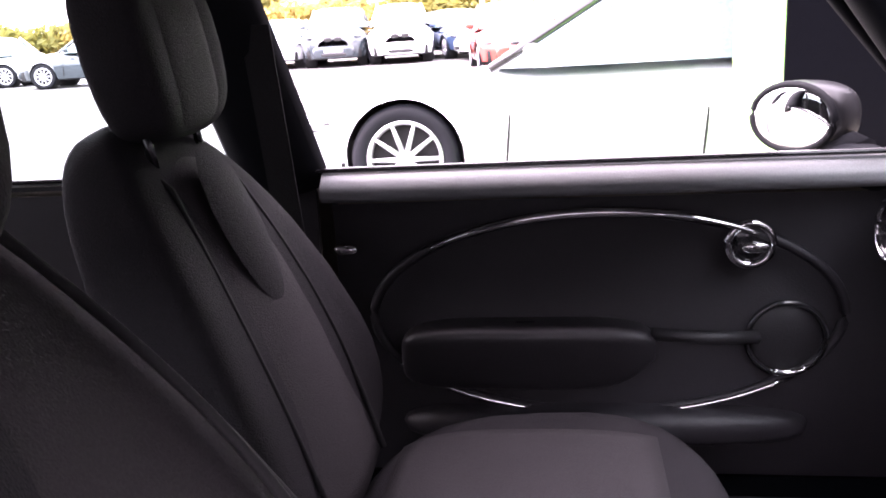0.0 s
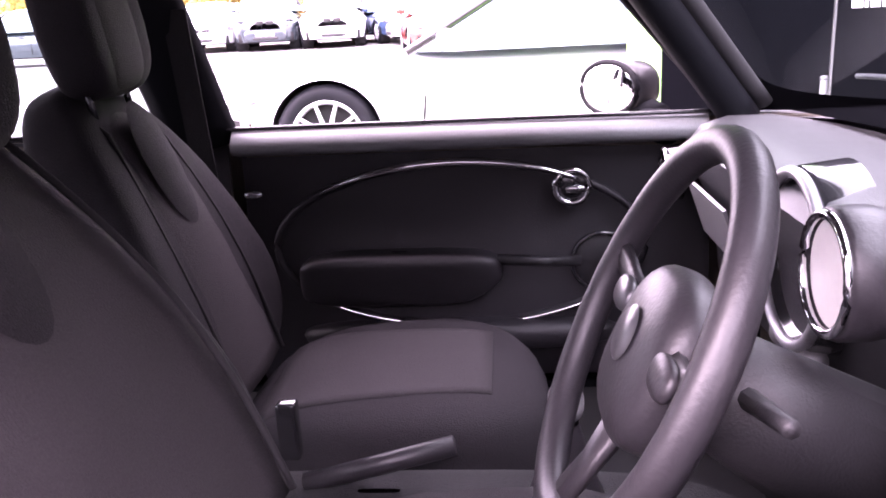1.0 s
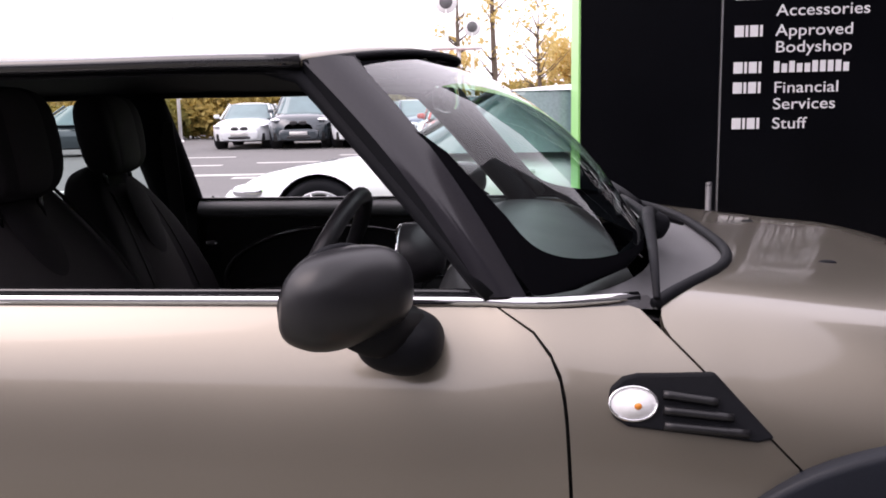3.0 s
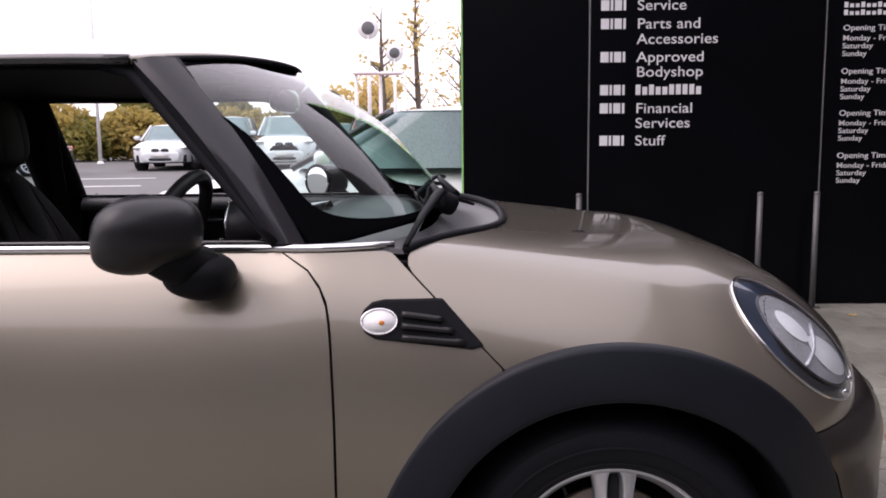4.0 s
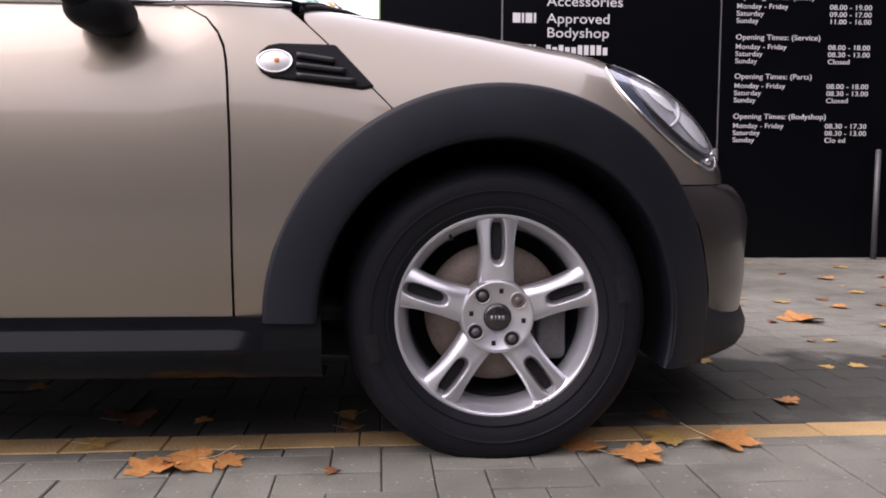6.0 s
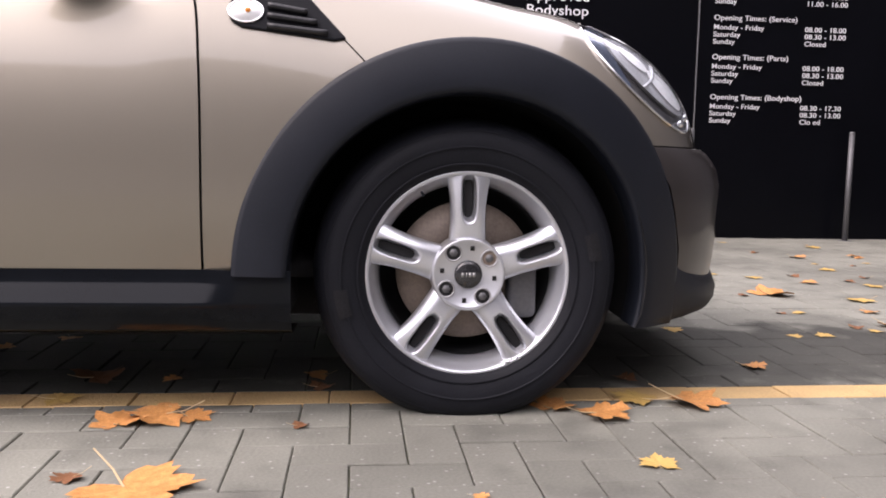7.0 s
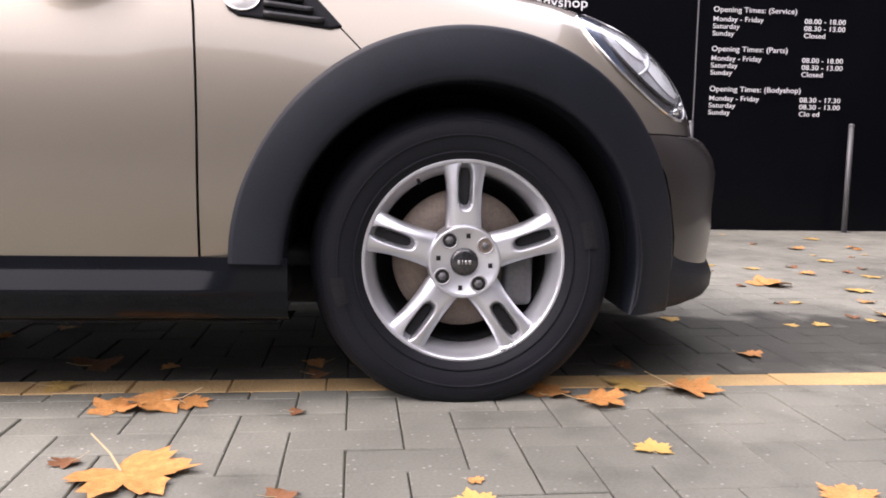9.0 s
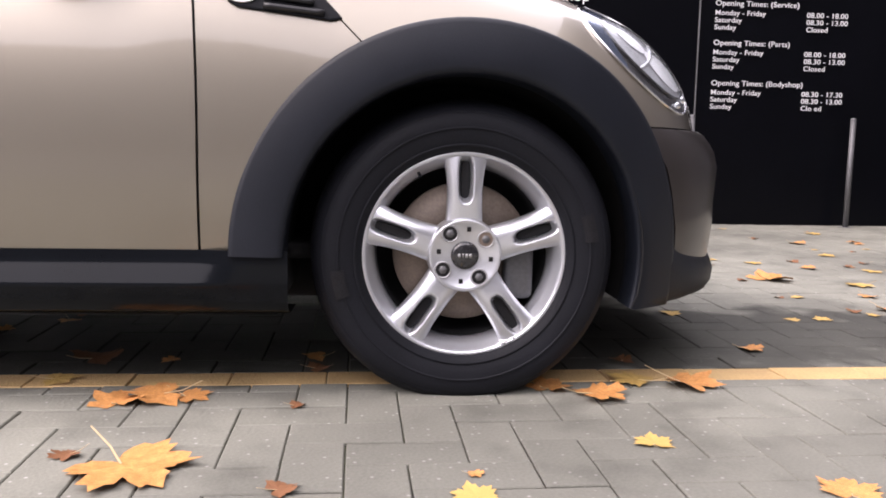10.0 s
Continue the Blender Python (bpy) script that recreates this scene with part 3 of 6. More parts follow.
    def fn(u, v):
        a, r = u * math.tau, 1 - v
        x, z = -0.417 + 0.031 * r * math.cos(a), 0.773 + 0.0205 * r * math.sin(a)
        return shell(x, z, side, 0.006 + 0.012 * (1 - r * r))

    part("side_indicator", grid(fn, 32, 6), LAMP_WHITE, vent, "clear side indicator with amber bulb")
    part("bulb", blob(shell(-0.412, 0.773, side, 0.018), (0.005, 0.003, 0.0045), 2), AMBER, vent)
    part("indicator_ring", tube([shell(x, z, side, 0.008) for x, z in ell], 0.0022, closed=True, segs=8), CHROME, vent)

# ---- bonnet ----
def bonnet_low(x):
    line = BELT + (0.690 - BELT) * (max(0.0, x + 0.405) / 0.199) ** 1.05 if x < -0.2 else 0.0
    arch = arch_top(x, 0) - 0.008 if x > -0.206 else 0.0
    return max(line + (0.004 if line else 0), arch, 0.549 if x > 0.2 else 0)


def bonnet(u, v):
    """Up the flank round the shoulder, then straight across the top."""
    x = -0.405 + (0.644 + 0.405) * u
    n, h, w = square(x), crown(x) - WAIST, half_w(x)
    low = min(bonnet_low(x), crown(x) - 0.002)
    side, t = (1, 2 * v) if v <= 0.5 else (-1, 2 - 2 * v)
    if t < 0.5:
        a0 = math.asin(min(1, max(1e-3, (low - WAIST) / h) ** (BARREL / 2)))
        a1 = max(a0, math.acos(0.80 ** (n / 2)))
        d = w * math.cos(a0 + (a1 - a0) * t / 0.5) ** (2 / n)
    else:
        d = min(0.80 * w, skin(x, low)) * (2 - 2 * t)
    back = 0.238 * max(0.0, 1 - min(1.0, d / 0.756) ** 2.9) * max(0.0, 1 - u / 0.30)  # the rear edge bows round the screen
    xx = x + back
    z = WAIST + (crown(xx) - WAIST) * (1 - min(1.0, d / half_w(xx)) ** square(xx)) ** (1 / BARREL)
    return (xx, YC - side * d, z)


part("bonnet", grid(bonnet, 72, 80), PAINT, CAR, "light brown bonnet", ref=(0, YC, 0.4), solid=0.012)

# ---- front bumper ----
def nose(prof, edge):
    """A band round the nose: prof pairs heights with its reach."""
    def fn(u, v):
        z, k = prof[round(v * (len(prof) - 1))]
        d = plan_w(edge(z)) * (1 - 0.012 * (0.6 - z) / 0.3)
        q = d * (2 * u - 1)
        return (k * 0.72 * max(0.0, 1 - (q / 0.8415) ** 2) ** (1 / 2.6), YC + q, z)

    return grid(fn, 60, len(prof) - 1)


def arch_edge(z):
    return math.sqrt(0.440**2 - (z - 0.292) ** 2)


part("front_bumper", nose([(0.5475, 0.885), (0.546, 0.925), (0.538, 0.946), (0.52, 0.970), (0.50, 0.990), (0.465, 1.004), (0.42, 1.0), (0.38, 0.996), (0.34, 0.998), (0.29, 0.990), (0.235, 0.978)], arch_edge), PAINT_SHADED, CAR, "light brown front bumper", ref=(0, YC, 0.4), solid=0.012)


def lip(u, v):
    """The black skirt from one front arch round the nose to the other."""
    q = 0.769 * (2 * u - 1)
    x0 = 0.72 * max(0.0, 1 - (q / 0.8415) ** 2) ** (1 / 2.6)
    top = curve(x0, [(0.30, 0.37), (0.405, 0.352), (0.43, 0.325), (0.455, 0.302), (0.49, 0.288), (0.60, 0.264), (0.72, 0.250)])
    low = curve(x0, [(0.30, 0.188), (0.36, 0.184), (0.42, 0.188), (0.50, 0.186), (0.60, 0.182), (0.72, 0.178)])
    prof = [(0.0, 0.972), (0.06, 0.990), (0.22, 0.998), (0.45, 1.008), (0.75, 1.004), (0.93, 0.990), (1.0, 0.965), (1.0, 0.86)]
    t, k = prof[round(v * 7)]
    end = max(0.0, 1 - (x0 - 0.30) / 0.25)
    out = 1 + 0.004 * end * (1 if v < 0.9 else 0.3)
    k = k + (1 - k) * 0.8 * end
    return (x0 * k, YC + q * out * (1 - (1 - k) * 0.4), top + (low - top) * t)


part("bumper_lip", grid(lip, 90, 7), ARCH, CAR, "black lower bumper lip", ref=(0, YC, 0.4), solid=0.006)
grille = part("front_grille", blob((0.70, YC, 0.44), (0.022, 0.26, 0.06), 4), BLACK_GLOSS, CAR, "black front grille")
for k in range(3):
    part("bar", tube([(0.714, YC - 0.15 + 0.05 * i, 0.41 + 0.03 * k) for i in range(7)], 0.005, segs=8), CHROME, grille)
# fog and parking lamps in the bumper corners
for side in (NEAR, FAR):
    for z, r in ((0.415, 0.030), (0.345, 0.030)):
        def fn(u, v):
            a, k = u * math.tau, 1 - v
            q, zz = side * (0.545 + r * k * math.cos(a)), z + 1.15 * r * k * math.sin(a)
            return (0.72 * 0.992 * max(0.0, 1 - (q / 0.8415) ** 2) ** (1 / 2.6) + 0.003 * (1 - k * k), YC + q, zz)

        part("fog_lamp", grid(fn, 24, 4), LAMP_SILVER, CAR, "small round lamp", ref=REF)

# ---- headlamps ----
for side in (NEAR, FAR):
    cx, cz, L, Wd = 0.371, 0.692, 0.163, 0.058
    ax, az = 0.778, -0.628

    def lamp(r, a, out, dp=0.0, dq=0.0):
        p, q = L * r * math.cos(a) + dp, Wd * r * math.sin(a) + dq
        x, z = cx + ax * p - az * q, cz + az * p + ax * q
        z = min(z, crown(x) - 0.02)
        return shell(x, z, side, out)

    unit = part("headlamp", grid(lambda u, v: lamp(1 - v, u * math.tau, 0.004), 48, 8), BLACK_GLOSS, CAR, "clear oval headlamp with chrome ring", ref=REF)
    part("bezel", tube([lamp(1.0, k / 48 * math.tau, 0.004) for k in range(48)], 0.0032, closed=True, segs=8), CHROME, unit, "chrome lamp ring")
    # blue tinted crescent along the inner edge, then the bright bowls
    part("crescent", grid(lambda u, v: lamp(0.95 - 0.36 * v * math.sin(math.pi * u) ** 0.7, math.pi * (0.66 + 0.80 * u), 0.0075 + 0.002 * v), 30, 5), LAMP_BLUE, unit, "dark blue tinted lamp surround")
    part("reflector", grid(lambda u, v: lamp(0.74 * (1 - v), u * math.tau, 0.010 - 0.004 * v, 0.006, 0.008), 36, 8), LAMP_GREY, unit)
    part("reflector_rim", tube([lamp(0.74, k / 40 * math.tau, 0.010, 0.006, 0.008) for k in range(40)], 0.0026, closed=True, segs=8), BLACK_GLOSS, unit)
    part("bulb_shield", grid(lambda u, v: lamp(0.24 * (1 - v), u * math.tau, 0.0115 + 0.005 * v, -0.040, 0.012), 24, 5), LAMP_WHITE, unit)
    part("inner_lamp", grid(lambda u, v: lamp(0.36 * (1 - v), u * math.tau, 0.0115 + 0.004 * v, 0.056, 0.012), 24, 5), LAMP_WHITE, unit)
    part("lamp_divider", tube([lamp(0.0, 0.0, 0.011, 0.004 + 0.010 * math.sin(k * 0.5), -0.030 + 0.070 * k / 6) for k in range(7)], 0.0035, segs=8), LAMP_GREY, unit)
    for dp, dq in ((0.125, -0.022), (0.135, 0.004)):
        part("lamp_stud", blob(lamp(0.0, 0.0, 0.012, dp, dq), (0.008, 0.004, 0.007), 2), LAMP_SILVER, unit)
    lens = part("lens", grid(lambda u, v: lamp(0.99 * (1 - v), u * math.tau, 0.010 + 0.014 * (1 - (1 - v) ** 2)), 40, 8), LENS, unit, ref=REF)
    lens.visible_shadow = False

# ---- roof, screen and pillars ----
def rail(x, side, inset=0.0):
    """The roof's side edge."""
    z = curve(x, [(-3.0, 1.19), (-2.6, 1.226), (-2.0, 1.240), (-1.3, 1.238), (-0.888, 1.236), (-0.80, 1.22)])
    w = curve(x, [(-3.0, 0.59), (-2.5, 0.635), (-1.8, 0.655), (-0.888, 0.652), (-0.80, 0.64)])
    return (x, YC + side * (w - inset), z)


def roof(u, v):
    q = 2 * v - 1
    x1 = -0.888 + 0.165 * (1 - abs(q) ** 1.7)
    x = -2.98 + (x1 + 2.98) * u
    xr = -2.98 + (-0.888 + 2.98) * u
    _, y, z = rail(xr, 1)
    w = y - YC
    top = curve(xr, [(-3.0, 0.10), (-2.4, 0.125), (-1.6, 0.125), (-1.2, 0.085), (-0.888, 0.042)])
    return (x, YC + w * q, z + 0.004 + top * (1 - abs(q) ** 2.6))


part("roof", grid(roof, 40, 40), PAINT, CAR, "light brown roof", ref=(-1.8, YC, 0.8), solid=0.012, split=False)
part("headliner", grid(lambda u, v: tuple(Vector(roof(u, v)) + Vector((0, 0, -0.022))), 30, 24), LINER, CAR, "dark cloth headliner", ref=(-1.8, YC, 3))
pts = [roof(1, k / 30) for k in range(31)]
part("roof_front_edge", tube([(x + 0.004, y, z - 0.008) for x, y, z in pts], 0.007, segs=8), TRIM, CAR, "black seal along the screen")
for side in (NEAR, FAR):
    pts = [rail(-2.98 + 2.09 * k / 40, side, -0.004) for k in range(41)]
    part("drip_rail", tube(pts, 0.011, segs=8), BLACK_GLOSS, CAR, "black roof rail strip")
    # cant rail trim under the roof edge, turning down into the pillar
    pts = [Vector(rail(-2.98 + 1.98 * k / 30, side, 0.022)) + Vector((0, 0, -0.006)) for k in range(31)]
    pts += [Vector((-0.950, YC + side * 0.635, 1.230)), Vector((-0.896, YC + side * 0.640, 1.215)), Vector((-0.862, YC + side * 0.648, 1.180))]
    pts += [Vector((-0.862 + 0.256 * k / 8, YC + side * (0.648 + 0.092 * k / 8), 1.180 - 0.280 * k / 8)) for k in range(1, 9)]
    part("window_frame", tube(pts, 0.013, segs=10), TRIM, CAR, "black window frame seal")

    # A-pillar cover
    def fn(u, v):
        t = v
        a = Vector((-0.613, YC + side * 0.748, 0.898)).lerp(Vector((-0.888, YC + side * 0.652, 1.236)), t)
        b = Vector((-0.556, YC + side * 0.732, 0.895)).lerp(Vector((-0.818, YC + side * 0.617, 1.243)), t)
        bow = Vector((0.012, side * 0.012, 0.012)) * math.sin(math.pi * t)
        p = a.lerp(b, u) + bow + Vector((0, side * 0.010, 0.004)) * math.sin(math.pi * u)
        return tuple(p)

    # seal between cover and window frame
    def seal(u, v):
        a = Vector((-0.613, YC + side * 0.748, 0.898)).lerp(Vector((-0.888, YC + side * 0.652, 1.236)), v)
        b = Vector((-0.622, YC + side * 0.735, 0.892)).lerp(Vector((-0.885, YC + side * 0.640, 1.190)), v)
        return tuple(a.lerp(b, u) + Vector((0.012, side * 0.012, 0.012)) * math.sin(math.pi * v) * (1 - 0.8 * u))

    part("pillar_seal", grid(seal, 4, 16), TRIM, CAR, "black pillar seal", ref=REF)
    part("pillar_cover", grid(fn, 8, 20), PILLAR_BLACK, CAR, "glossy black pillar cover", ref=REF, solid=0.012)
    # inner pillar trim
    pts = [Vector((-0.575, YC + side * 0.695, 0.88)).lerp(Vector((-0.85, YC + side * 0.59, 1.222)), k / 10) for k in range(11)]
    part("inner_pillar", tube(pts, 0.038, segs=14), TRIM, CAR, "dark inner pillar trim")
    if side == FAR:
        part("pillar_face", tube([p + Vector((0.040, side * 0.010, 0.032)) for p in pts], 0.026, segs=12, flat=0.7), PILLAR_TRIM, CAR, "dark grey face of the pillar behind the screen")
    # B-pillar and rear pillar
    for x0, x1, w in ((-1.690, -1.765, 0.062), (-2.74, -2.82, 0.09)):
        pts = [Vector((x0 + (x1 - x0) * k / 8, YC + side * (0.735 - 0.105 * (k / 8) ** 1.2), 0.86 + 0.37 * k / 8)) for k in range(9)]
        part("pillar", tube([p + Vector((-0.022 if side == FAR and x0 > -2 else 0, 0, 0)) for p in pts], w + (0.022 if side == FAR and x0 > -2 else 0), segs=12, flat=0.4, up=(0, 1, 0)), TRIM, CAR, "black pillar")


def screen(u, v):
    q = 2 * v - 1
    top = Vector(roof(1, v)) + Vector((0.012, 0, -0.014))
    base = Vector((-0.548 + 0.226 * (1 - abs(q) ** 5), YC + 0.730 * q, 0.895 + 0.022 * (1 - q * q)))
    p = base.lerp(top, u)
    bow = math.sin(math.pi * u) * 0.030
    return tuple(p + Vector((bow, 0, bow)))


def power(v, p):
    return math.copysign(abs(v) ** p, v)


def glass_edge(a, e, u0, u1, q0):
    """A rounded outline on the screen: (u, v) at an angle."""
    u = (u0 + u1) / 2 + (u1 - u0) / 2 * power(math.sin(a), 2 / e)
    q = (1 - q0 * (1.35 - 0.75 * u)) * power(math.cos(a), 2 / e)
    return u, 0.5 + 0.5 * q


def clear_part(i, j):
    u, v = glass_edge(i * math.tau, 10.0, 0.060, 0.976, 0.026)
    return screen(0.54 + (u - 0.54) * j, 0.5 + (v - 0.5) * j)


def border_part(i, j):
    u, v = glass_edge(i * math.tau, 10.0, 0.060, 0.976, 0.026)
    u2, v2 = glass_edge(i * math.tau, 90, 0.0, 1.0, 0.0)
    return screen(u + (u2 - u) * j, v + (v2 - v) * j)


ws = part("windscreen", grid(clear_part, 120, 14, close_u=True), PANE, CAR, "clear curved windscreen", ref=REF)
ws.visible_shadow = False
part("screen_border", grid(border_part, 120, 3, close_u=True), BORDER, ws, "black screen border", ref=REF)
for q in (0.505, 2 * YC - 0.505):
    part("washer_jet", blob((-0.010, q, 0.868), (0.017, 0.008, 0.006), 2.2), TRIM, CAR, "small black washer jet")


# scuttle panel between bonnet and screen
def scuttle(u, v):
    q = 2 * v - 1
    b = Vector(screen(0, v)) + Vector((-0.01, 0, -0.014))
    f = Vector(bonnet(0, v)) + Vector((-0.004, 0, -0.006))
    p = b.lerp(f, u)
    p.z += -0.028 * math.sin(math.pi * u) * (1 - abs(q) ** 6)
    return tuple(p)


part("scuttle_panel", grid(scuttle, 10, 40), SCUTTLE, CAR, "grey plastic scuttle panel", ref=(-0.4, YC, 0.5))
pts = [Vector(scuttle(1, k / 40)) + Vector((-0.004, 0, 0.007)) for k in range(41)]
part("scuttle_seal", tube(pts, 0.010, segs=10), TRIM, CAR, "black rubber seal")
# wipers
for y0, L in ((0.50, 0.50), (0.98, 0.50)):
    arm = [(-0.30 if y0 > 0.7 else -0.33, y0, 0.925), (-0.33, y0 + 0.06, 0.952), (-0.35, y0 + 0.20, 0.965), (-0.355, y0 + 0.30, 0.966)]
    wiper = part("wiper_arm", tube(arm, [0.016, 0.012, 0.008, 0.006], segs=8), TRIM, CAR, "black wiper")
    part("blade", tube([(-0.385 + 0.04 * (i / 8), y0 + 0.05 + L * i / 8, 0.955 + 0.012 * math.sin(i / 8 * math.pi)) for i in range(9)], 0.006, segs=6), RUBBER, wiper)
part("wiper_cowl", tube([(-0.376, 0.085, 0.894), (-0.356, 0.28, 0.930), (-0.336, 0.50, 0.955), (-0.328, 0.56, 0.962), (-0.300, 0.60, 0.946), (-0.250, 0.64, 0.925)], [0.005, 0.008, 0.012, 0.013, 0.010, 0.005], segs=12, flat=0.7), TRIM, CAR, "black wiper spindle cover")
part("wiper_cap", blob((-0.316, 0.575, 0.934), (0.030, 0.022, 0.026), 3.0, rot=Matrix.Rotation(radians(28), 3, "Y")), TRIM, CAR, "black wiper cap")
# rear end: tailgate, rear screen, bumper
part("rear_screen", grid(lambda u, v: (-2.98 - 0.10 * (1 - u), YC + (2 * v - 1) * (0.70 - 0.10 * u), 0.90 + 0.30 * u), 6, 10), PANE_DARK, CAR, "dark rear window", ref=REF)
part("tailgate", grid(lambda u, v: (-3.06 - 0.045 * math.sin(math.pi * v) - 0.02 * (1 - u), YC + (2 * v - 1) * 0.71, 0.45 + 0.46 * u), 8, 16), PAINT, CAR, "light brown tailgate", ref=REF)
part("rear_bumper", blob((-2.98, YC, 0.40), (0.20, 0.76, 0.16), 5), PAINT, CAR, "light brown rear bumper")
for side in (NEAR, FAR):
    part("tail_lamp", blob((-3.06, YC + side * 0.66, 0.74), (0.03, 0.055, 0.10), 3), RED_CAR, CAR, "red tail lamp")
    part("rear_side_window", grid(lambda u, v: (-1.76 - 0.94 * u, YC + side * (0.735 - 0.095 * v), 0.90 + 0.31 * v), 6, 6), PANE, CAR, "clear rear side window", ref=REF).visible_shadow = False
part("underside", box((-1.30, YC, 0.215), (3.1, 1.16, 0.08)), DARK, CAR)
for side in (NEAR, FAR):
    part("wheel_well_liner", box((-0.405, YC + side * 0.60, 0.305), (0.05, 0.34, 0.21)), DARK, CAR, "black wheel well liner")
part("floor_pan", box((-1.235, YC, 0.205), (1.72, 1.36, 0.105)), DARK, CAR)

# ---- door mirrors ----
for side in (NEAR, FAR):
    my = YC + side * (0.8065 + (0.114 if side == NEAR else 0.094))
    hc = Vector((-0.768 if side == NEAR else -0.790, my, 0.937))
    rz = Matrix.Rotation(radians((31 if side == NEAR else 42) * side), 3, "Z")

    lean = 0.16 if side == NEAR else 0.0
    cut = 0.024 if side == NEAR else 0.040

    def mshape(p):
        # flat glass side facing back, leaning forward; blunt front that rises from below
        f = max(0.0, p[0] / 0.072)
        k = 1 - (0.30 * f**2 if p[2] > 0 else 0.52 * f**1.4)
        x = p[0] if p[0] > -cut else -cut - (abs(p[0]) - cut) * 0.25
        x += lean * p[2] * min(1.0, max(0.0, (0.060 - p[0]) / 0.080))
        return (x, p[1] * (1 - 0.30 * f**2), p[2] * k)

    mir = part("door_mirror", blob(hc, (0.064, 0.093, 0.062), 2.7, warp=mshape, rot=rz, nu=40, nv=26), MIRROR_CAP, CAR, "satin black door mirror")
    fc = Vector((-0.724, YC + side * 0.815, 0.857))
    bm = blob(fc, (0.058, 0.080, 0.040), 2.4, nu=30, nv=16, rot=Matrix.Rotation(radians(12), 3, "Y"))
    tube([hc + Vector((0.004, 0, -0.020)), hc + Vector((0.024, -side * 0.030, -0.045)), fc + Vector((0, 0, 0.01))], [0.040, 0.038, 0.040], bm, segs=18)
    part("mirror_foot", bm, TRIM, mir)
    gc = hc + rz @ Vector((-cut - 0.006, 0, 0))
    part("mirror_glass", blob(gc, (0.004, 0.077, 0.055), 2.3, rot=rz, warp=lambda p: (p[0] + lean * p[2], p[1], p[2])), MIRROR, mir, "oval mirror glass")
    part("mirror_rim", tube([gc + rz @ Vector((0.002 + lean * 0.058 * math.sin(a), 0.080 * math.cos(a), 0.058 * math.sin(a))) for a in [k / 30 * math.tau for k in range(30)]], 0.007, closed=True, segs=8), TRIM, mir)


# ---- wheels ----
def slot_spoke(ang):
    """One broad spoke with a rounded slot sunk along its middle; outward is -y."""
    c, s = math.cos(ang), math.sin(ang)

    def fn(u, v):
        r = 0.058 + 0.138 * u
        w = curve(r, [(0.058, 0.036), (0.10, 0.0335), (0.14, 0.0345), (0.172, 0.039), (0.196, 0.045)])
        l = min(1.0, max(-1.0, (2 * v - 1) / 0.90))
        y = -0.004 - 0.010 * math.sin(math.pi * min(1.0, max(0.0, (r - 0.045) / 0.16))) + 0.014 * abs(l) ** 3.5
        e = abs((r - 0.147) / 0.043) ** 4 + abs(l * w / 0.0135) ** 2.6
        y += 0.030 * min(1.0, max(0.0, (1.5 - e) / 1.1)) ** 1.5
        if abs(2 * v - 1) > 0.93:
            y = 0.034
        return (r * c - l * w * s, y, r * s + l * w * c)

    return grid(fn, 40, 44)


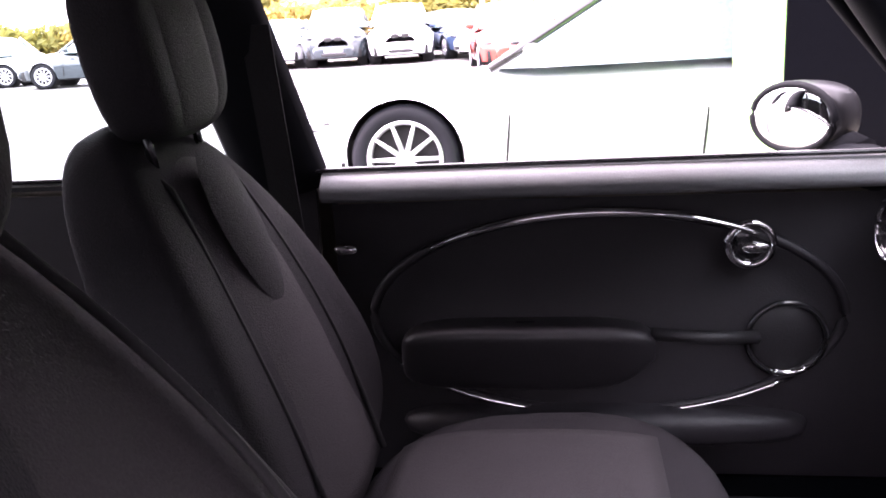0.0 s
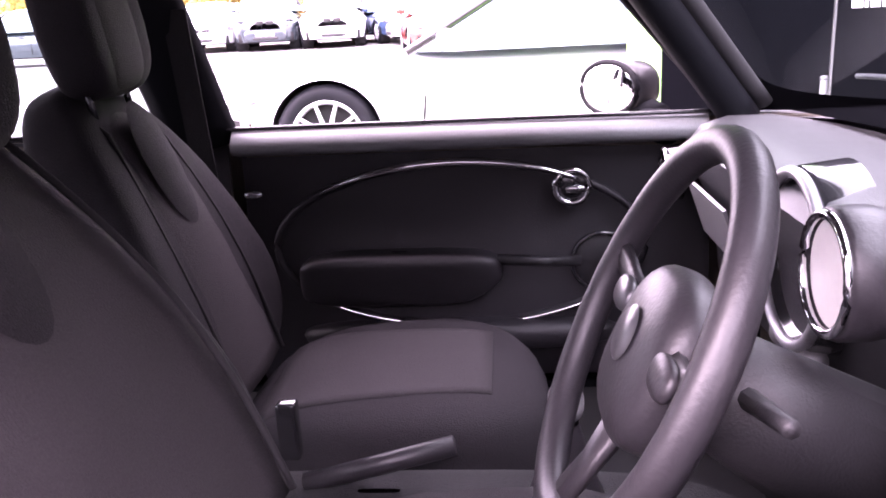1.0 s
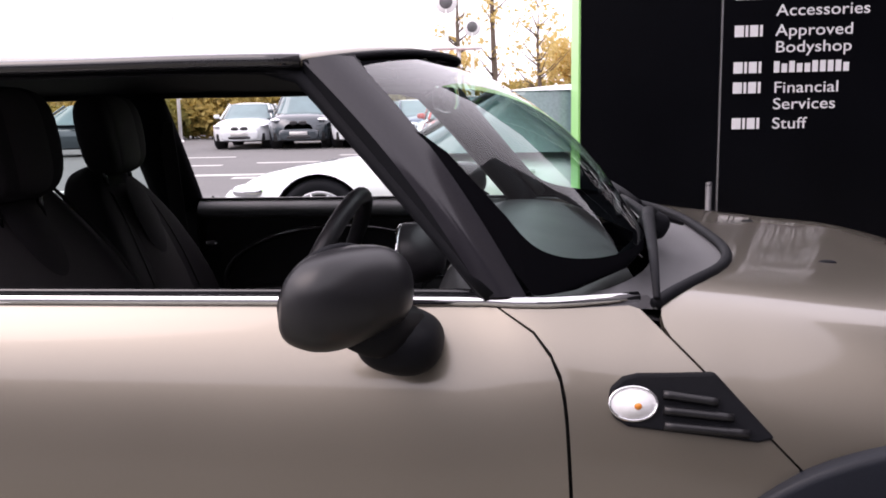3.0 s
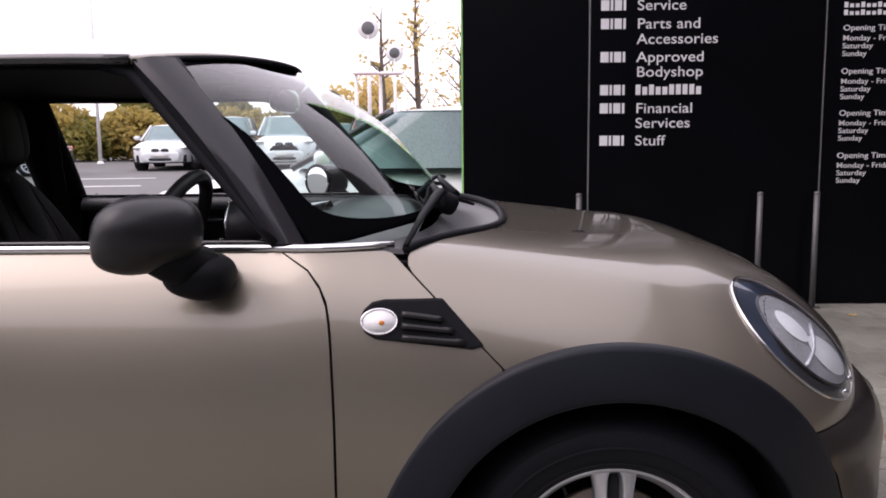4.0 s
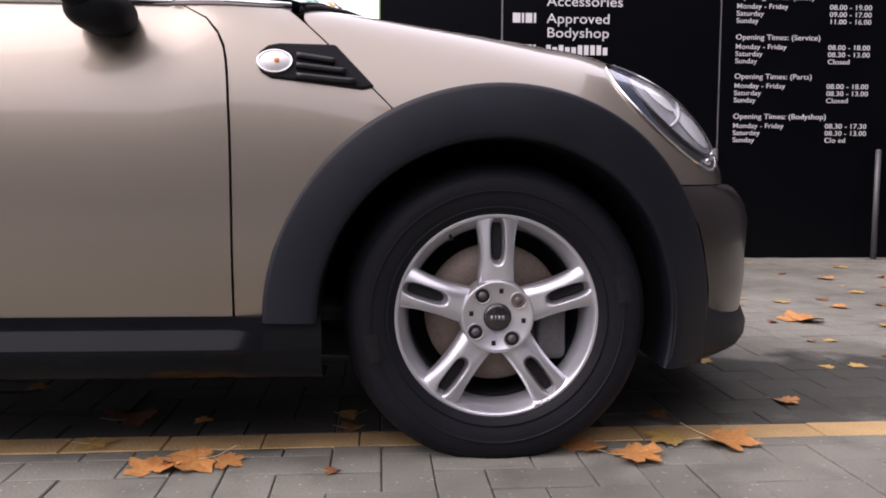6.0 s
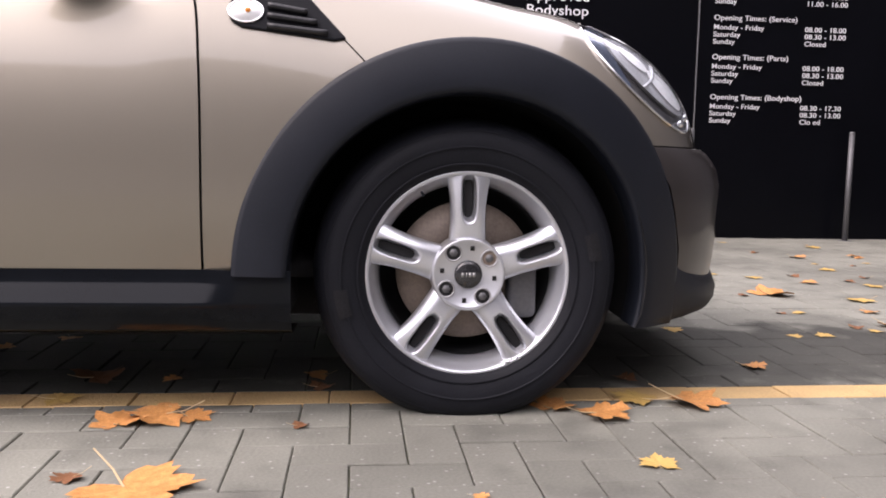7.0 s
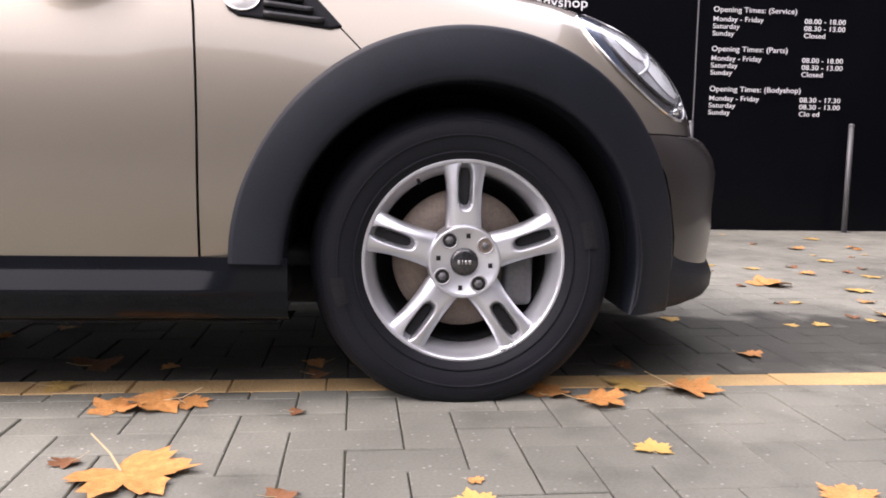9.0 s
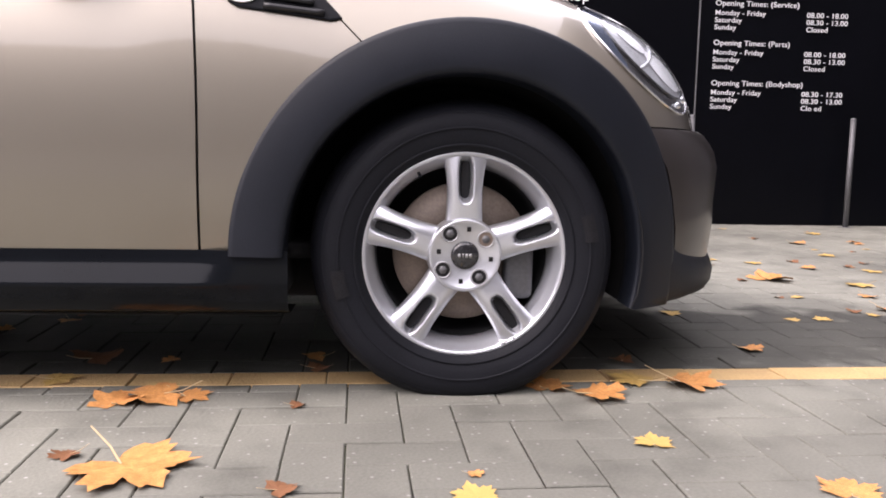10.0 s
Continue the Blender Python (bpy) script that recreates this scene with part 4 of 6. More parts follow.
def build_wheel(root, at, turn=0.0, scuffed=False):
    """Parts of one wheel; local outward is -y."""
    m = Matrix.Translation(at) @ Matrix.Rotation(turn, 4, "Z")
    tyre_p = [(0.192, 0.010), (0.198, -0.008), (0.206, -0.018), (0.222, -0.026), (0.250, -0.032), (0.268, -0.030), (0.282, -0.020), (0.292, -0.006), (0.3005, 0.018), (0.3035, 0.05), (0.3035, 0.075), (0.3005, 0.108), (0.292, 0.136), (0.268, 0.158), (0.222, 0.156), (0.198, 0.140)]
    bm = lathe(tyre_p, 96)
    for v in bm.verts:
        if v.co.z < -0.2805:
            v.co.z = -0.2805 - 0.1 * (abs(v.co.z) - 0.2805)
            v.co.y += -0.004 if v.co.y < 0.07 else 0.004
    tyre = part("tyre", bm, RUBBER, root, "black road tyre")
    for r in (0.246, 0.276, 0.214):
        part("sidewall_rib", lathe([(r - 0.0025, -0.0285 + (0.006 if r > 0.27 else 0.004 if r < 0.22 else -0.003)), (r, -0.032 + (0.006 if r > 0.27 else 0.005 if r < 0.22 else -0.003)), (r + 0.0025, -0.0285 + (0.006 if r > 0.27 else 0.003 if r < 0.22 else -0.003))], 96), RUBBER, root)
    for a in (-0.1, 0.0, 0.1):
        part("tread_groove", lathe([(0.3041, 0.062 + 0.32 * a), (0.3041, 0.068 + 0.32 * a)], 64), DARK, root)
    rim_p = [(0.196, 0.004), (0.2025, -0.004), (0.2020, -0.010), (0.1975, -0.012), (0.193, -0.008), (0.190, 0.002), (0.183, 0.010), (0.174, 0.030), (0.170, 0.10), (0.172, 0.15)]
    rim = part("rim", lathe(rim_p, 96), ALLOY, root, "silver alloy rim")
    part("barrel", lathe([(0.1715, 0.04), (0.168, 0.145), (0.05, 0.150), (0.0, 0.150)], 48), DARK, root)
    for k in range(5):
        a = math.pi / 2 + k * math.tau / 5
        part("spoke", slot_spoke(a), ALLOY, root)
        # dark plate over the slot's floor stands in for its shade
        part("slot_shade", blob((0.147 * math.cos(a), 0.0115, 0.147 * math.sin(a)), (0.040, 0.0030, 0.0100), 3, rot=Matrix.Rotation(-a, 3, "Y")), DARK, root)
    hub = part("hub", lathe([(0.0, -0.016), (0.064, -0.016), (0.068, -0.020), (0.0705, -0.018), (0.073, -0.008), (0.074, 0.04)], 64), ALLOY, root, "silver wheel hub")
    part("centre_cap", lathe([(0.0, -0.0235), (0.020, -0.023), (0.0265, -0.0205), (0.0285, -0.012)], 40), BLACK_GLOSS, root, "black centre cap")
    for k in range(4):
        part("cap_mark", box((-0.0115 + 0.0072 * k, -0.0242, 0.0), (0.0052 if k != 1 else 0.0022, 0.0012, 0.0085)), SILVER, root)
        a = radians((125, 38, -56, 214)[k])
        part("bolt_hole", lathe([(0.0172, -0.0158), (0.0165, -0.0185), (0.0150, -0.0185), (0.0142, -0.0168), (0.0, -0.0168)], 28, centre=(0.0515 * math.cos(a), 0, 0.0515 * math.sin(a))), ALLOY_DULL, root)
        part("bolt_recess", lathe([(0.0138, -0.0172), (0.0, -0.0172)], 24, centre=(0.0515 * math.cos(a), 0, 0.0515 * math.sin(a))), DISC if k == 1 else DARK, root)
        part("bolt", lathe([(0.0, -0.0190), (0.0075, -0.0190), (0.0085, -0.0172)], 6, centre=(0.0515 * math.cos(a), 0, 0.0515 * math.sin(a))), STEEL, root)
        b = radians((82, -8, -98, 172)[k])
        part("notch", box((0.0515 * math.cos(b), -0.0162, 0.0515 * math.sin(b)), (0.008, 0.002, 0.009)), SEAM, root)
    disc = part("brake_disc", lathe([(0.072, 0.052), (0.138, 0.052), (0.140, 0.058), (0.138, 0.070), (0.0, 0.072)], 64), DISC, root, "brown brake disc")
    part("brake_caliper", box((0.115, 0.055, -0.03), (0.06, 0.06, 0.13), bevel=0.018), STEEL, root, "grey brake caliper")
    part("valve", tube([(-0.092, 0.004, 0.158), (-0.088, -0.008, 0.150)], 0.003, segs=8), RUBBER, root)
    for a0 in (0.12, 3.26):  # moulded blocks on the sidewall
        part("sidewall_mark", grid(lambda u, v: ((0.236 + 0.026 * v) * math.cos(a0 + 0.22 * u), -0.0332 - 0.002 * math.sin(math.pi * v), (0.236 + 0.026 * v) * math.sin(a0 + 0.22 * u)), 12, 4), RUBBER_WORN, root, "worn grey sidewall block")
    if scuffed:
        rs = random.Random(9)
        for _ in range(11):  # kerb rash on the rim's edge
            a, r = radians(-58 + rs.uniform(-8, 8)), rs.uniform(0.189, 0.2005)
            part("kerb_scuff", box((r * math.cos(a), -0.0118, r * math.sin(a)), (rs.uniform(0.003, 0.010), 0.0016, rs.uniform(0.0012, 0.003)), rot=Matrix.Rotation(-a + math.pi / 2 + rs.uniform(-0.5, 0.5), 4, "Y")), ALLOY_DULL, root, "dark kerb scuff")
    root.matrix_basis = m


for x, side in ((0.0, NEAR), (0.0, FAR), (AXLES[1], NEAR), (AXLES[1], FAR)):
    wheel_root = new("wheel")
    wheel_root.parent = CAR
    wheel_root["label"] = "five-spoke silver alloy wheel with black tyre"
    build_wheel(wheel_root, (x, YC + side * (YC - 0.042), 0.292), 0 if side == NEAR else math.pi, x == 0 and side == NEAR)


# ---- cabin ----
def seat(cx, cy, lean, name, hr_x, hr_z, low=0.0, fore=0.0, slim=0.30, back=0.44, drop=0.0, wide=1.0):
    """A front seat with bolsters, an inset of lighter cloth and a headrest on two rods."""
    st = part(name, blob((cx + 0.02 + fore, cy, 0.455 - low), (0.285, 0.255, 0.115), 2.9, nu=36, nv=18, warp=lambda p: (p[0], p[1], p[2] + 0.045 * (abs(p[1]) / 0.255) ** 3 * (p[2] > 0) + 0.05 * p[0] * (p[2] > 0) - 0.10 * max(0, p[0] - 0.20) * (p[2] > 0))), FABRIC, CAR, "charcoal cloth front seat")

    def inset(u, v):
        x = cx + fore - 0.20 + 0.40 * v
        y = cy + (2 * u - 1) * (0.165 - 0.03 * v)
        q = (2 * u - 1)
        dx, dy = x - cx - 0.02 - fore, y - cy
        bulge = max(0.0, 1 - (abs(dx) / 0.285) ** 2.9 - (abs(dy) / 0.255) ** 2.9) ** (1 / 2.9)
        return (x, y, 0.455 - low + 0.115 * bulge + 0.045 * (abs(dy) / 0.255) ** 3 + 0.05 * dx - 0.10 * max(0, dx - 0.20) + 0.003)

    part("seat_inset", grid(inset, 14, 14), FABRIC_LIGHT, st, "lighter grey seat inset", solid=0.008, ref=(cx, cy, 0), split=False)
    tilt = Matrix.Rotation(radians(-lean), 3, "Y")
    head = Matrix.Rotation(radians(-9), 3, "Y")
    bc = Vector((cx - back, cy, 0.765 - drop))

    def bw(p):
        x, y, z = p
        t = (z + 0.31) / 0.62
        k = 1 - slim * max(0, t - 0.2) ** 1.5
        return (x + (0.07 * (abs(y) / 0.25) ** 3 * (1 - 0.8 * t) if x > 0 else 0) + 0.02 * math.sin(math.pi * t), y * k, z)

    part("backrest", blob(bc, (0.075, 0.255, 0.32), 3.4, rot=tilt, warp=bw, nu=40, nv=24), FABRIC, st)

    def back_inset(u, v):
        q = 2 * u - 1
        t = v
        y = wide * q * (0.125 + 0.025 * math.sin(math.pi * t) - (0.02 + 0.1 * (slim - 0.3)) * t)
        swell = 0.07 * (abs(y) / 0.25) ** 3 * (1 - 0.8 * t)
        z = -0.29 + 0.585 * t
        p = Vector((0.066 + swell + 0.018 * (1 - q * q) + 0.02 * math.sin(math.pi * t) - 0.05 * max(0, t - 0.86) / 0.14, y, z))
        return tuple(bc + tilt @ p)

    part("backrest_inset", grid(back_inset, 12, 20), FABRIC_LIGHT, st, "lighter grey backrest inset", solid=0.015, ref=bc, split=False)

    for u in (0.0, 1.0):
        part("seam", tube([Vector(back_inset(u, k / 20)) + tilt @ Vector((0.006, 0, 0)) for k in range(21)], 0.0045, segs=8), LINER, st, "dark sewn seam")

    def tongue(u, v):
        a, r = u * math.tau, 1 - v
        y, z = 0.062 * r * math.cos(a), 0.14 + (0.125 if math.sin(a) < 0 else 0.11) * r * math.sin(a)
        p = Vector((0.104 + 0.010 * (1 - r * r), y, z))
        return tuple(bc + tilt @ p)

    part("backrest_tongue", grid(tongue, 28, 6), FABRIC, st, "dark cloth tongue")
    hr = Vector((hr_x, cy, hr_z))
    part("headrest", blob(hr, (0.056, 0.122, 0.112), 3.6, rot=head, nu=32, nv=18, warp=lambda p: (p[0] + 0.02 * (p[1] / 0.12) ** 2, p[1] * (1 - 0.12 * max(0, -p[2]) / 0.11), p[2])), FABRIC, st, "black cloth headrest")
    part("headrest_face", blob(hr + head @ Vector((0.024, 0, 0)), (0.040, 0.088, 0.104), 3.4, rot=head), FABRIC_LIGHT, st)
    for dy in (-0.07, 0.07):
        part("headrest_rod", tube([hr + Vector((0.03, dy, -0.16)), hr + Vector((0.015, dy, -0.06))], 0.0065, segs=8), BLACK_GLOSS, st, "black headrest rod")
    return st


seat(-1.235, 1.17, 22, "front_seat", -1.752, 1.116, low=0.06, fore=-0.055, slim=0.66, back=0.462, drop=0.035)
# lighter cloth spread over the bolsters to carry the window light here
seat(-1.11, 0.44, 31, "front_seat", -1.575, 1.112, drop=-0.024, wide=1.45)
part("rear_bench", blob((-2.35, YC, 0.50), (0.30, 0.60, 0.13), 4), FABRIC, CAR, "dark rear bench")
part("rear_backrest", blob((-2.72, YC, 0.74), (0.09, 0.58, 0.28), 4, rot=Matrix.Rotation(radians(-15), 3, "Y")), FABRIC, CAR, "dark rear backrest")
part("cabin_floor", box((-1.45, YC, 0.285), (2.5, 1.36, 0.03)), CARPET, CAR)
part("centre_tunnel", blob((-1.25, YC, 0.34), (0.55, 0.10, 0.13), 4), CARPET, CAR)
part("bulkhead", box((-0.46, YC, 0.56), (0.04, 1.34, 0.60)), CARPET, CAR)
for side in (NEAR, FAR):
    # door card
    IN = 0.755

    def cy(d):
        return YC + side * d

    def fn(u, v):
        x = -1.640 + (-0.62 + 1.640) * u
        z = 0.30 + 0.545 * v
        bulge = 0.018 * math.sin(math.pi * v) + 0.012 * math.sin(2 * math.pi * v)
        return (x, cy(IN - bulge), z)

    card = part("door_card", grid(fn, 24, 20), CARD, CAR, "black vinyl door panel", ref=(-1.3, YC + side * 2, 0.5))
    # rear side trim
    part("rear_side_trim", grid(lambda u, v: (-1.66 - 1.26 * u, cy(0.735 - 0.05 * (1 - v)), 0.30 + 0.585 * v), 10, 8), CARD, CAR, "black rear side trim", ref=(-2, YC + side * 2, 0.5), solid=0.012)
    # padded top
    prof = [(0.737, 0.888), (0.727, 0.896), (0.710, 0.892), (0.692, 0.875), (0.685, 0.858), (0.700, 0.845), (0.745, 0.835)]
    if side == NEAR:
        prof = [(0.737, 0.890), (0.718, 0.896), (0.685, 0.893), (0.662, 0.881), (0.655, 0.862), (0.672, 0.845), (0.745, 0.835)]

    def fn(u, v):
        x = -1.640 + (-0.64 + 1.640) * u
        d, z = prof[round(v * 6)]
        return (x, cy(d), z)

    part("door_top", grid(fn, 20, 6), CARD_TOP_LIT, card, "padded door top, paled by painted sky light", ref=(-1.3, cy(IN), 0.85))
    # big oval trim ring
    ring = []
    for k in range(72):
        a = k / 72 * math.tau
        x, z = -1.165 + 0.405 * math.cos(a), 0.625 + 0.184 * math.sin(a)
        ring.append((x, cy(IN - 0.030), z))
    part("oval_trim", tube(ring, 0.009, closed=True, segs=8), CARD, card, "black oval trim")
    part("handle_strip", tube([(-1.165 + 0.405 * math.cos(a), cy(IN - 0.040), 0.625 + 0.186 * math.sin(a)) for a in [radians(50 + 2.8 * k) for k in range(32)]], [0.003 + 0.006 * math.sin(math.pi * k / 31) for k in range(32)], segs=8), CHROME, card, "silver pull strip")
    part("tray_strip", tube([(-1.165 + 0.405 * math.cos(a), cy(IN - 0.040), 0.625 + 0.184 * math.sin(a)) for a in [radians(208 + 3.6 * k) for k in range(32)]], 0.0045, segs=8), CHROME, card, "silver tray strip")
    # armrest and tray
    part("armrest", blob((-1.295, cy(IN - 0.045), 0.556), (0.225, 0.050, 0.062), 4.5, nu=36, nv=18, warp=lambda p: (p[0] - 0.06 * max(0.0, p[0] / 0.225) * max(0.0, -p[2] / 0.062), p[1] * (0.75 + 0.25 * p[2] / 0.062), p[2])), LEATHER, card, "black padded armrest")
    part("pull_bar", tube([(-1.08, cy(IN - 0.05), 0.596), (-0.98, cy(IN - 0.055), 0.590), (-0.90, cy(IN - 0.04), 0.585)], 0.012, segs=8), DASH, card)
    part("door_tray", blob((-1.17, cy(IN - 0.03), 0.42), (0.36, 0.05, 0.035), 3), CARD, card)
    # release ring and speaker
    for x, z, r, mat_in in ((-0.917, 0.748, 0.036, SILVER), (-0.853, 0.580, 0.064, DASH)):
        part("ring", tube([(x + r * math.cos(a), cy(IN - 0.034), z + r * math.sin(a)) for a in [k / 36 * math.tau for k in range(36)]], 0.008 if r < 0.05 else 0.006, closed=True, segs=8), CHROME if r < 0.05 else BLACK_GLOSS, card, "glossy ring")
        part("disc", blob((x, cy(IN - 0.026), z), (r * 0.95, 0.012, r * 0.95), 2.2), BLACK_GLOSS if r < 0.05 else DASH, card)
    part("ring_lever", blob((-0.910, cy(IN - 0.042), 0.744), (0.022, 0.006, 0.009), 2.4), CHROME, card, "chrome lever")
    part("speaker_glint", tube([(-0.853 + 0.060 * math.cos(a), cy(IN - 0.042), 0.580 + 0.060 * math.sin(a)) for a in [radians(250 + 4 * k) for k in range(14)]], 0.007, segs=8), CHROME, card)
    part("lock_peg", tube([(-1.613, cy(IN + 0.005), 0.885), (-1.613, cy(IN + 0.005), 0.905)], 0.0045, segs=8), BLACK_GLOSS, card)
    part("belt_guide", blob((-1.612, cy(IN - 0.03), 0.753), (0.022, 0.012, 0.010), 2.4), CHROME, card, "chrome latch")
    # seat belt on the pillar
    part("seat_belt", grid(lambda u, v: (-1.73 + 0.05 * u + 0.02 * v, cy(0.70 - 0.06 * (1 - v)), 1.15 - 0.62 * v), 2, 8), LINER, CAR, "dark seat belt", solid=0.002)
# dashboard
def dash(u, v):
    q = 2 * u - 1
    prof = [(-0.38, 0.872), (-0.47, 0.890), (-0.56, 0.905), (-0.64, 0.905), (-0.69, 0.890), (-0.712, 0.862), (-0.706, 0.82), (-0.68, 0.76), (-0.655, 0.69), (-0.645, 0.60), (-0.58, 0.52), (-0.46, 0.46)]
    t = v * 11
    i = min(10, int(t))
    x, z = (prof[i][0] + (prof[i + 1][0] - prof[i][0]) * (t - i), prof[i][1] + (prof[i + 1][1] - prof[i][1]) * (t - i))
    end = abs(q) ** 8
    return (x + 0.05 * end, YC + 0.72 * q, z - 0.02 * end)


board = part("dashboard", grid(lambda u, v: dash(u, 5 / 11 + v * 6 / 11), 40, 18), DASH, CAR, "dark grey dashboard", ref=(-0.6, YC, 0.7))
part("dash_top", grid(lambda u, v: dash(u, v * 5 / 11), 40, 15), DASH_LIT, board, "dashboard top, paled by painted sky reflection", ref=(-0.6, YC, 0.7))
# speedometer in the middle, with chrome ring
sp = part("speedometer", lathe([(0.125, -0.01), (0.118, -0.065), (0.110, -0.075), (0.102, -0.072), (0.100, -0.055), (0.0, -0.055)], 56, centre=(-0.625, YC, 0.800), axis="x"), BLACK_GLOSS, CAR, "large round speedometer with chrome ring")
part("speedo_ring", tube([(-0.702, YC + 0.110 * math.cos(a), 0.800 + 0.110 * math.sin(a)) for a in [k / 48 * math.tau for k in range(48)]], 0.008, closed=True, segs=8), ALLOY_DULL, sp)
part("dial", lathe([(0.0, -0.060), (0.098, -0.060)], 48, centre=(-0.625, YC, 0.800), axis="x"), LEATHER, sp, "dark dial face")
for z, r in ((0.68, 0.03), (0.64, 0.016)):
    for dy in (-0.05, 0.05):
        part("knob", blob((-0.685, YC + dy, z), (0.02, r * 0.6, r * 0.6), 2.4), SILVER, sp)
for side in (NEAR, FAR):
    for d in (0.595,):
        vt = part("air_vent", lathe([(0.052, -0.01), (0.050, -0.04), (0.044, -0.046), (0.038, -0.04), (0.034, -0.02), (0.0, -0.018)], 32, centre=(-0.705, YC + side * d, 0.795), axis="x"), BLACK_GLOSS, CAR, "round air vent with chrome ring")
        part("vent_ring", tube([(-0.748, YC + side * d + 0.046 * math.cos(a), 0.795 + 0.046 * math.sin(a)) for a in [k / 32 * math.tau for k in range(32)]], 0.006, closed=True, segs=8), CHROME, vt)
part("dash_strip", grid(lambda u, v: (-0.722 + 0.035 * v, 1.06 + 0.26 * u, 0.80 - 0.10 * v), 8, 6), SILVER, CAR, "silver dashboard inlay", solid=0.006)
# steering wheel
SWC = Vector((-0.948, 0.45, 0.845))
SWR = Matrix.Rotation(radians(25), 3, "Y")


def sw(x, y, z):
    return SWC + SWR @ Vector((x, y, z))


wheel_rim = part("steering_wheel", tube([sw(0, 0.178 * math.cos(a), 0.178 * math.sin(a)) for a in [k / 64 * math.tau for k in range(64)]], 0.0165, closed=True, segs=14), LEATHER, CAR, "black leather steering wheel")
part("wheel_boss", blob(sw(0.025, 0, -0.01), (0.036, 0.084, 0.078), 2.8, rot=SWR), LEATHER, wheel_rim)
for a in (radians(8), radians(172), radians(270)):
    c, s = math.cos(a), math.sin(a)
    part("wheel_spoke", tube([sw(0.022, 0.055 * c, 0.055 * s - 0.01), sw(0.014, 0.12 * c, 0.12 * s - 0.006), sw(0.004, 0.172 * c, 0.172 * s)], [0.028, 0.02, 0.022], segs=10, flat=0.45, up=(1, 0, 0)), LEATHER, wheel_rim)
    if s > -0.5:
        part("spoke_trim", blob(sw(0.0, 0.098 * c, 0.098 * s - 0.006), (0.008, 0.028, 0.016), 2.5, rot=SWR), DIAL_DULL if c > 0 else LEATHER, wheel_rim, "grey switch plate" if c > 0 else "")
part("boss_badge", lathe([(0.0, -0.004), (0.022, -0.003), (0.026, 0.0)], 28, centre=(0, 0, 0), axis="x"), DIAL_DULL, wheel_rim, "plain grey badge").matrix_basis = Matrix.Translation(sw(-0.012, 0, 0.0)) @ SWR.to_4x4()
part("steering_column", tube([sw(0.05, 0, -0.01), sw(0.22, 0, -0.03)], [0.05, 0.07], segs=16), DASH, CAR)
tach = part("tachometer", lathe([(0.0, 0.035), (0.030, 0.030), (0.050, 0.008), (0.057, -0.02), (0.057, -0.045), (0.052, -0.053), (0.047, -0.045), (0.0, -0.045)], 36, centre=(-0.745, 0.45, 0.898), axis="x"), LEATHER, CAR, "round rev counter on the column")
part("dial_ring", tube([(-0.797, 0.45 + 0.050 * math.cos(a), 0.898 + 0.050 * math.sin(a)) for a in [k / 32 * math.tau for k in range(32)]], 0.0045, closed=True, segs=8), CHROME, tach, "chrome dial ring")
part("dial", lathe([(0.0, -0.047), (0.046, -0.047)], 36, centre=(-0.745, 0.45, 0.898), axis="x"), DIAL, tach)
for s in (-1, 1):
    part("stalk", tube([sw(0.09, 0.04 * s, 0.0), sw(0.07, 0.16 * s, 0.03)], [0.010, 0.007], segs=8), DASH, CAR)
lever = part("gear_lever", blob((-0.985, YC, 0.605), (0.025, 0.025, 0.028), 2.4), SILVER, CAR, "round gear knob")
part("gaiter", lathe([(0.055, 0.46), (0.04, 0.50), (0.018, 0.575)], 24, centre=(-0.985, YC, 0), axis="z"), LEATHER, lever)
part("belt_buckle", box((-1.38, 0.84, 0.55), (0.03, 0.025, 0.09), bevel=0.006), BLACK_GLOSS, CAR, "belt buckle with silver button")
part("handbrake", tube([(-1.36, YC + 0.02, 0.47), (-1.14, YC + 0.02, 0.53)], 0.015, segs=10), LEATHER, CAR)
part("rear_view_mirror", blob((-0.74, YC, 1.19), (0.02, 0.115, 0.032), 3.0), BLACK_GLOSS, CAR, "black rear-view mirror")
part("rear_view_glass", blob((-0.762, YC, 1.19), (0.003, 0.108, 0.027), 3.0), MIRROR, CAR, "rear-view mirror glass")
part("sun_visor", box((-0.90, 0.45, 1.235), (0.15, 0.36, 0.018), bevel=0.006), LINER, CAR)
part("sun_visor", box((-0.90, 1.16, 1.235), (0.15, 0.36, 0.018), bevel=0.006), LINER, CAR)


# ---- parked cars ----
def simple_wheel(root, at, turn, r, spokes, paint):
    m = Matrix.Translation(at) @ Matrix.Rotation(turn, 4, "Z")
    rr = r * 0.70
    bm = lathe([(rr, 0.0), (rr + 0.02, -0.018), (r - 0.03, -0.022), (r - 0.004, 0.0), (r, 0.03), (r, 0.17), (rr, 0.19)], 40)
    part("tyre", bm, RUBBER, root).matrix_basis = m
    bm = lathe([(rr + 0.004, -0.008), (rr, -0.016), (rr - 0.02, -0.01), (rr - 0.028, 0.03)], 40)
    for k in range(spokes):
        a = k * math.tau / spokes
        n = Vector((math.cos(a), 0, math.sin(a)))
        tube([n * 0.03, n * (rr - 0.012)], [0.020, 0.013], bm, segs=6)
    lathe([(0.0, -0.02), (0.05, -0.018), (0.06, 0.0)], 20, bm)
    part("alloy_rim", bm, paint, root).matrix_basis = m
    part("rim_shadow", lathe([(rr - 0.005, 0.05), (0, 0.05)], 24), DARK, root).matrix_basis = m


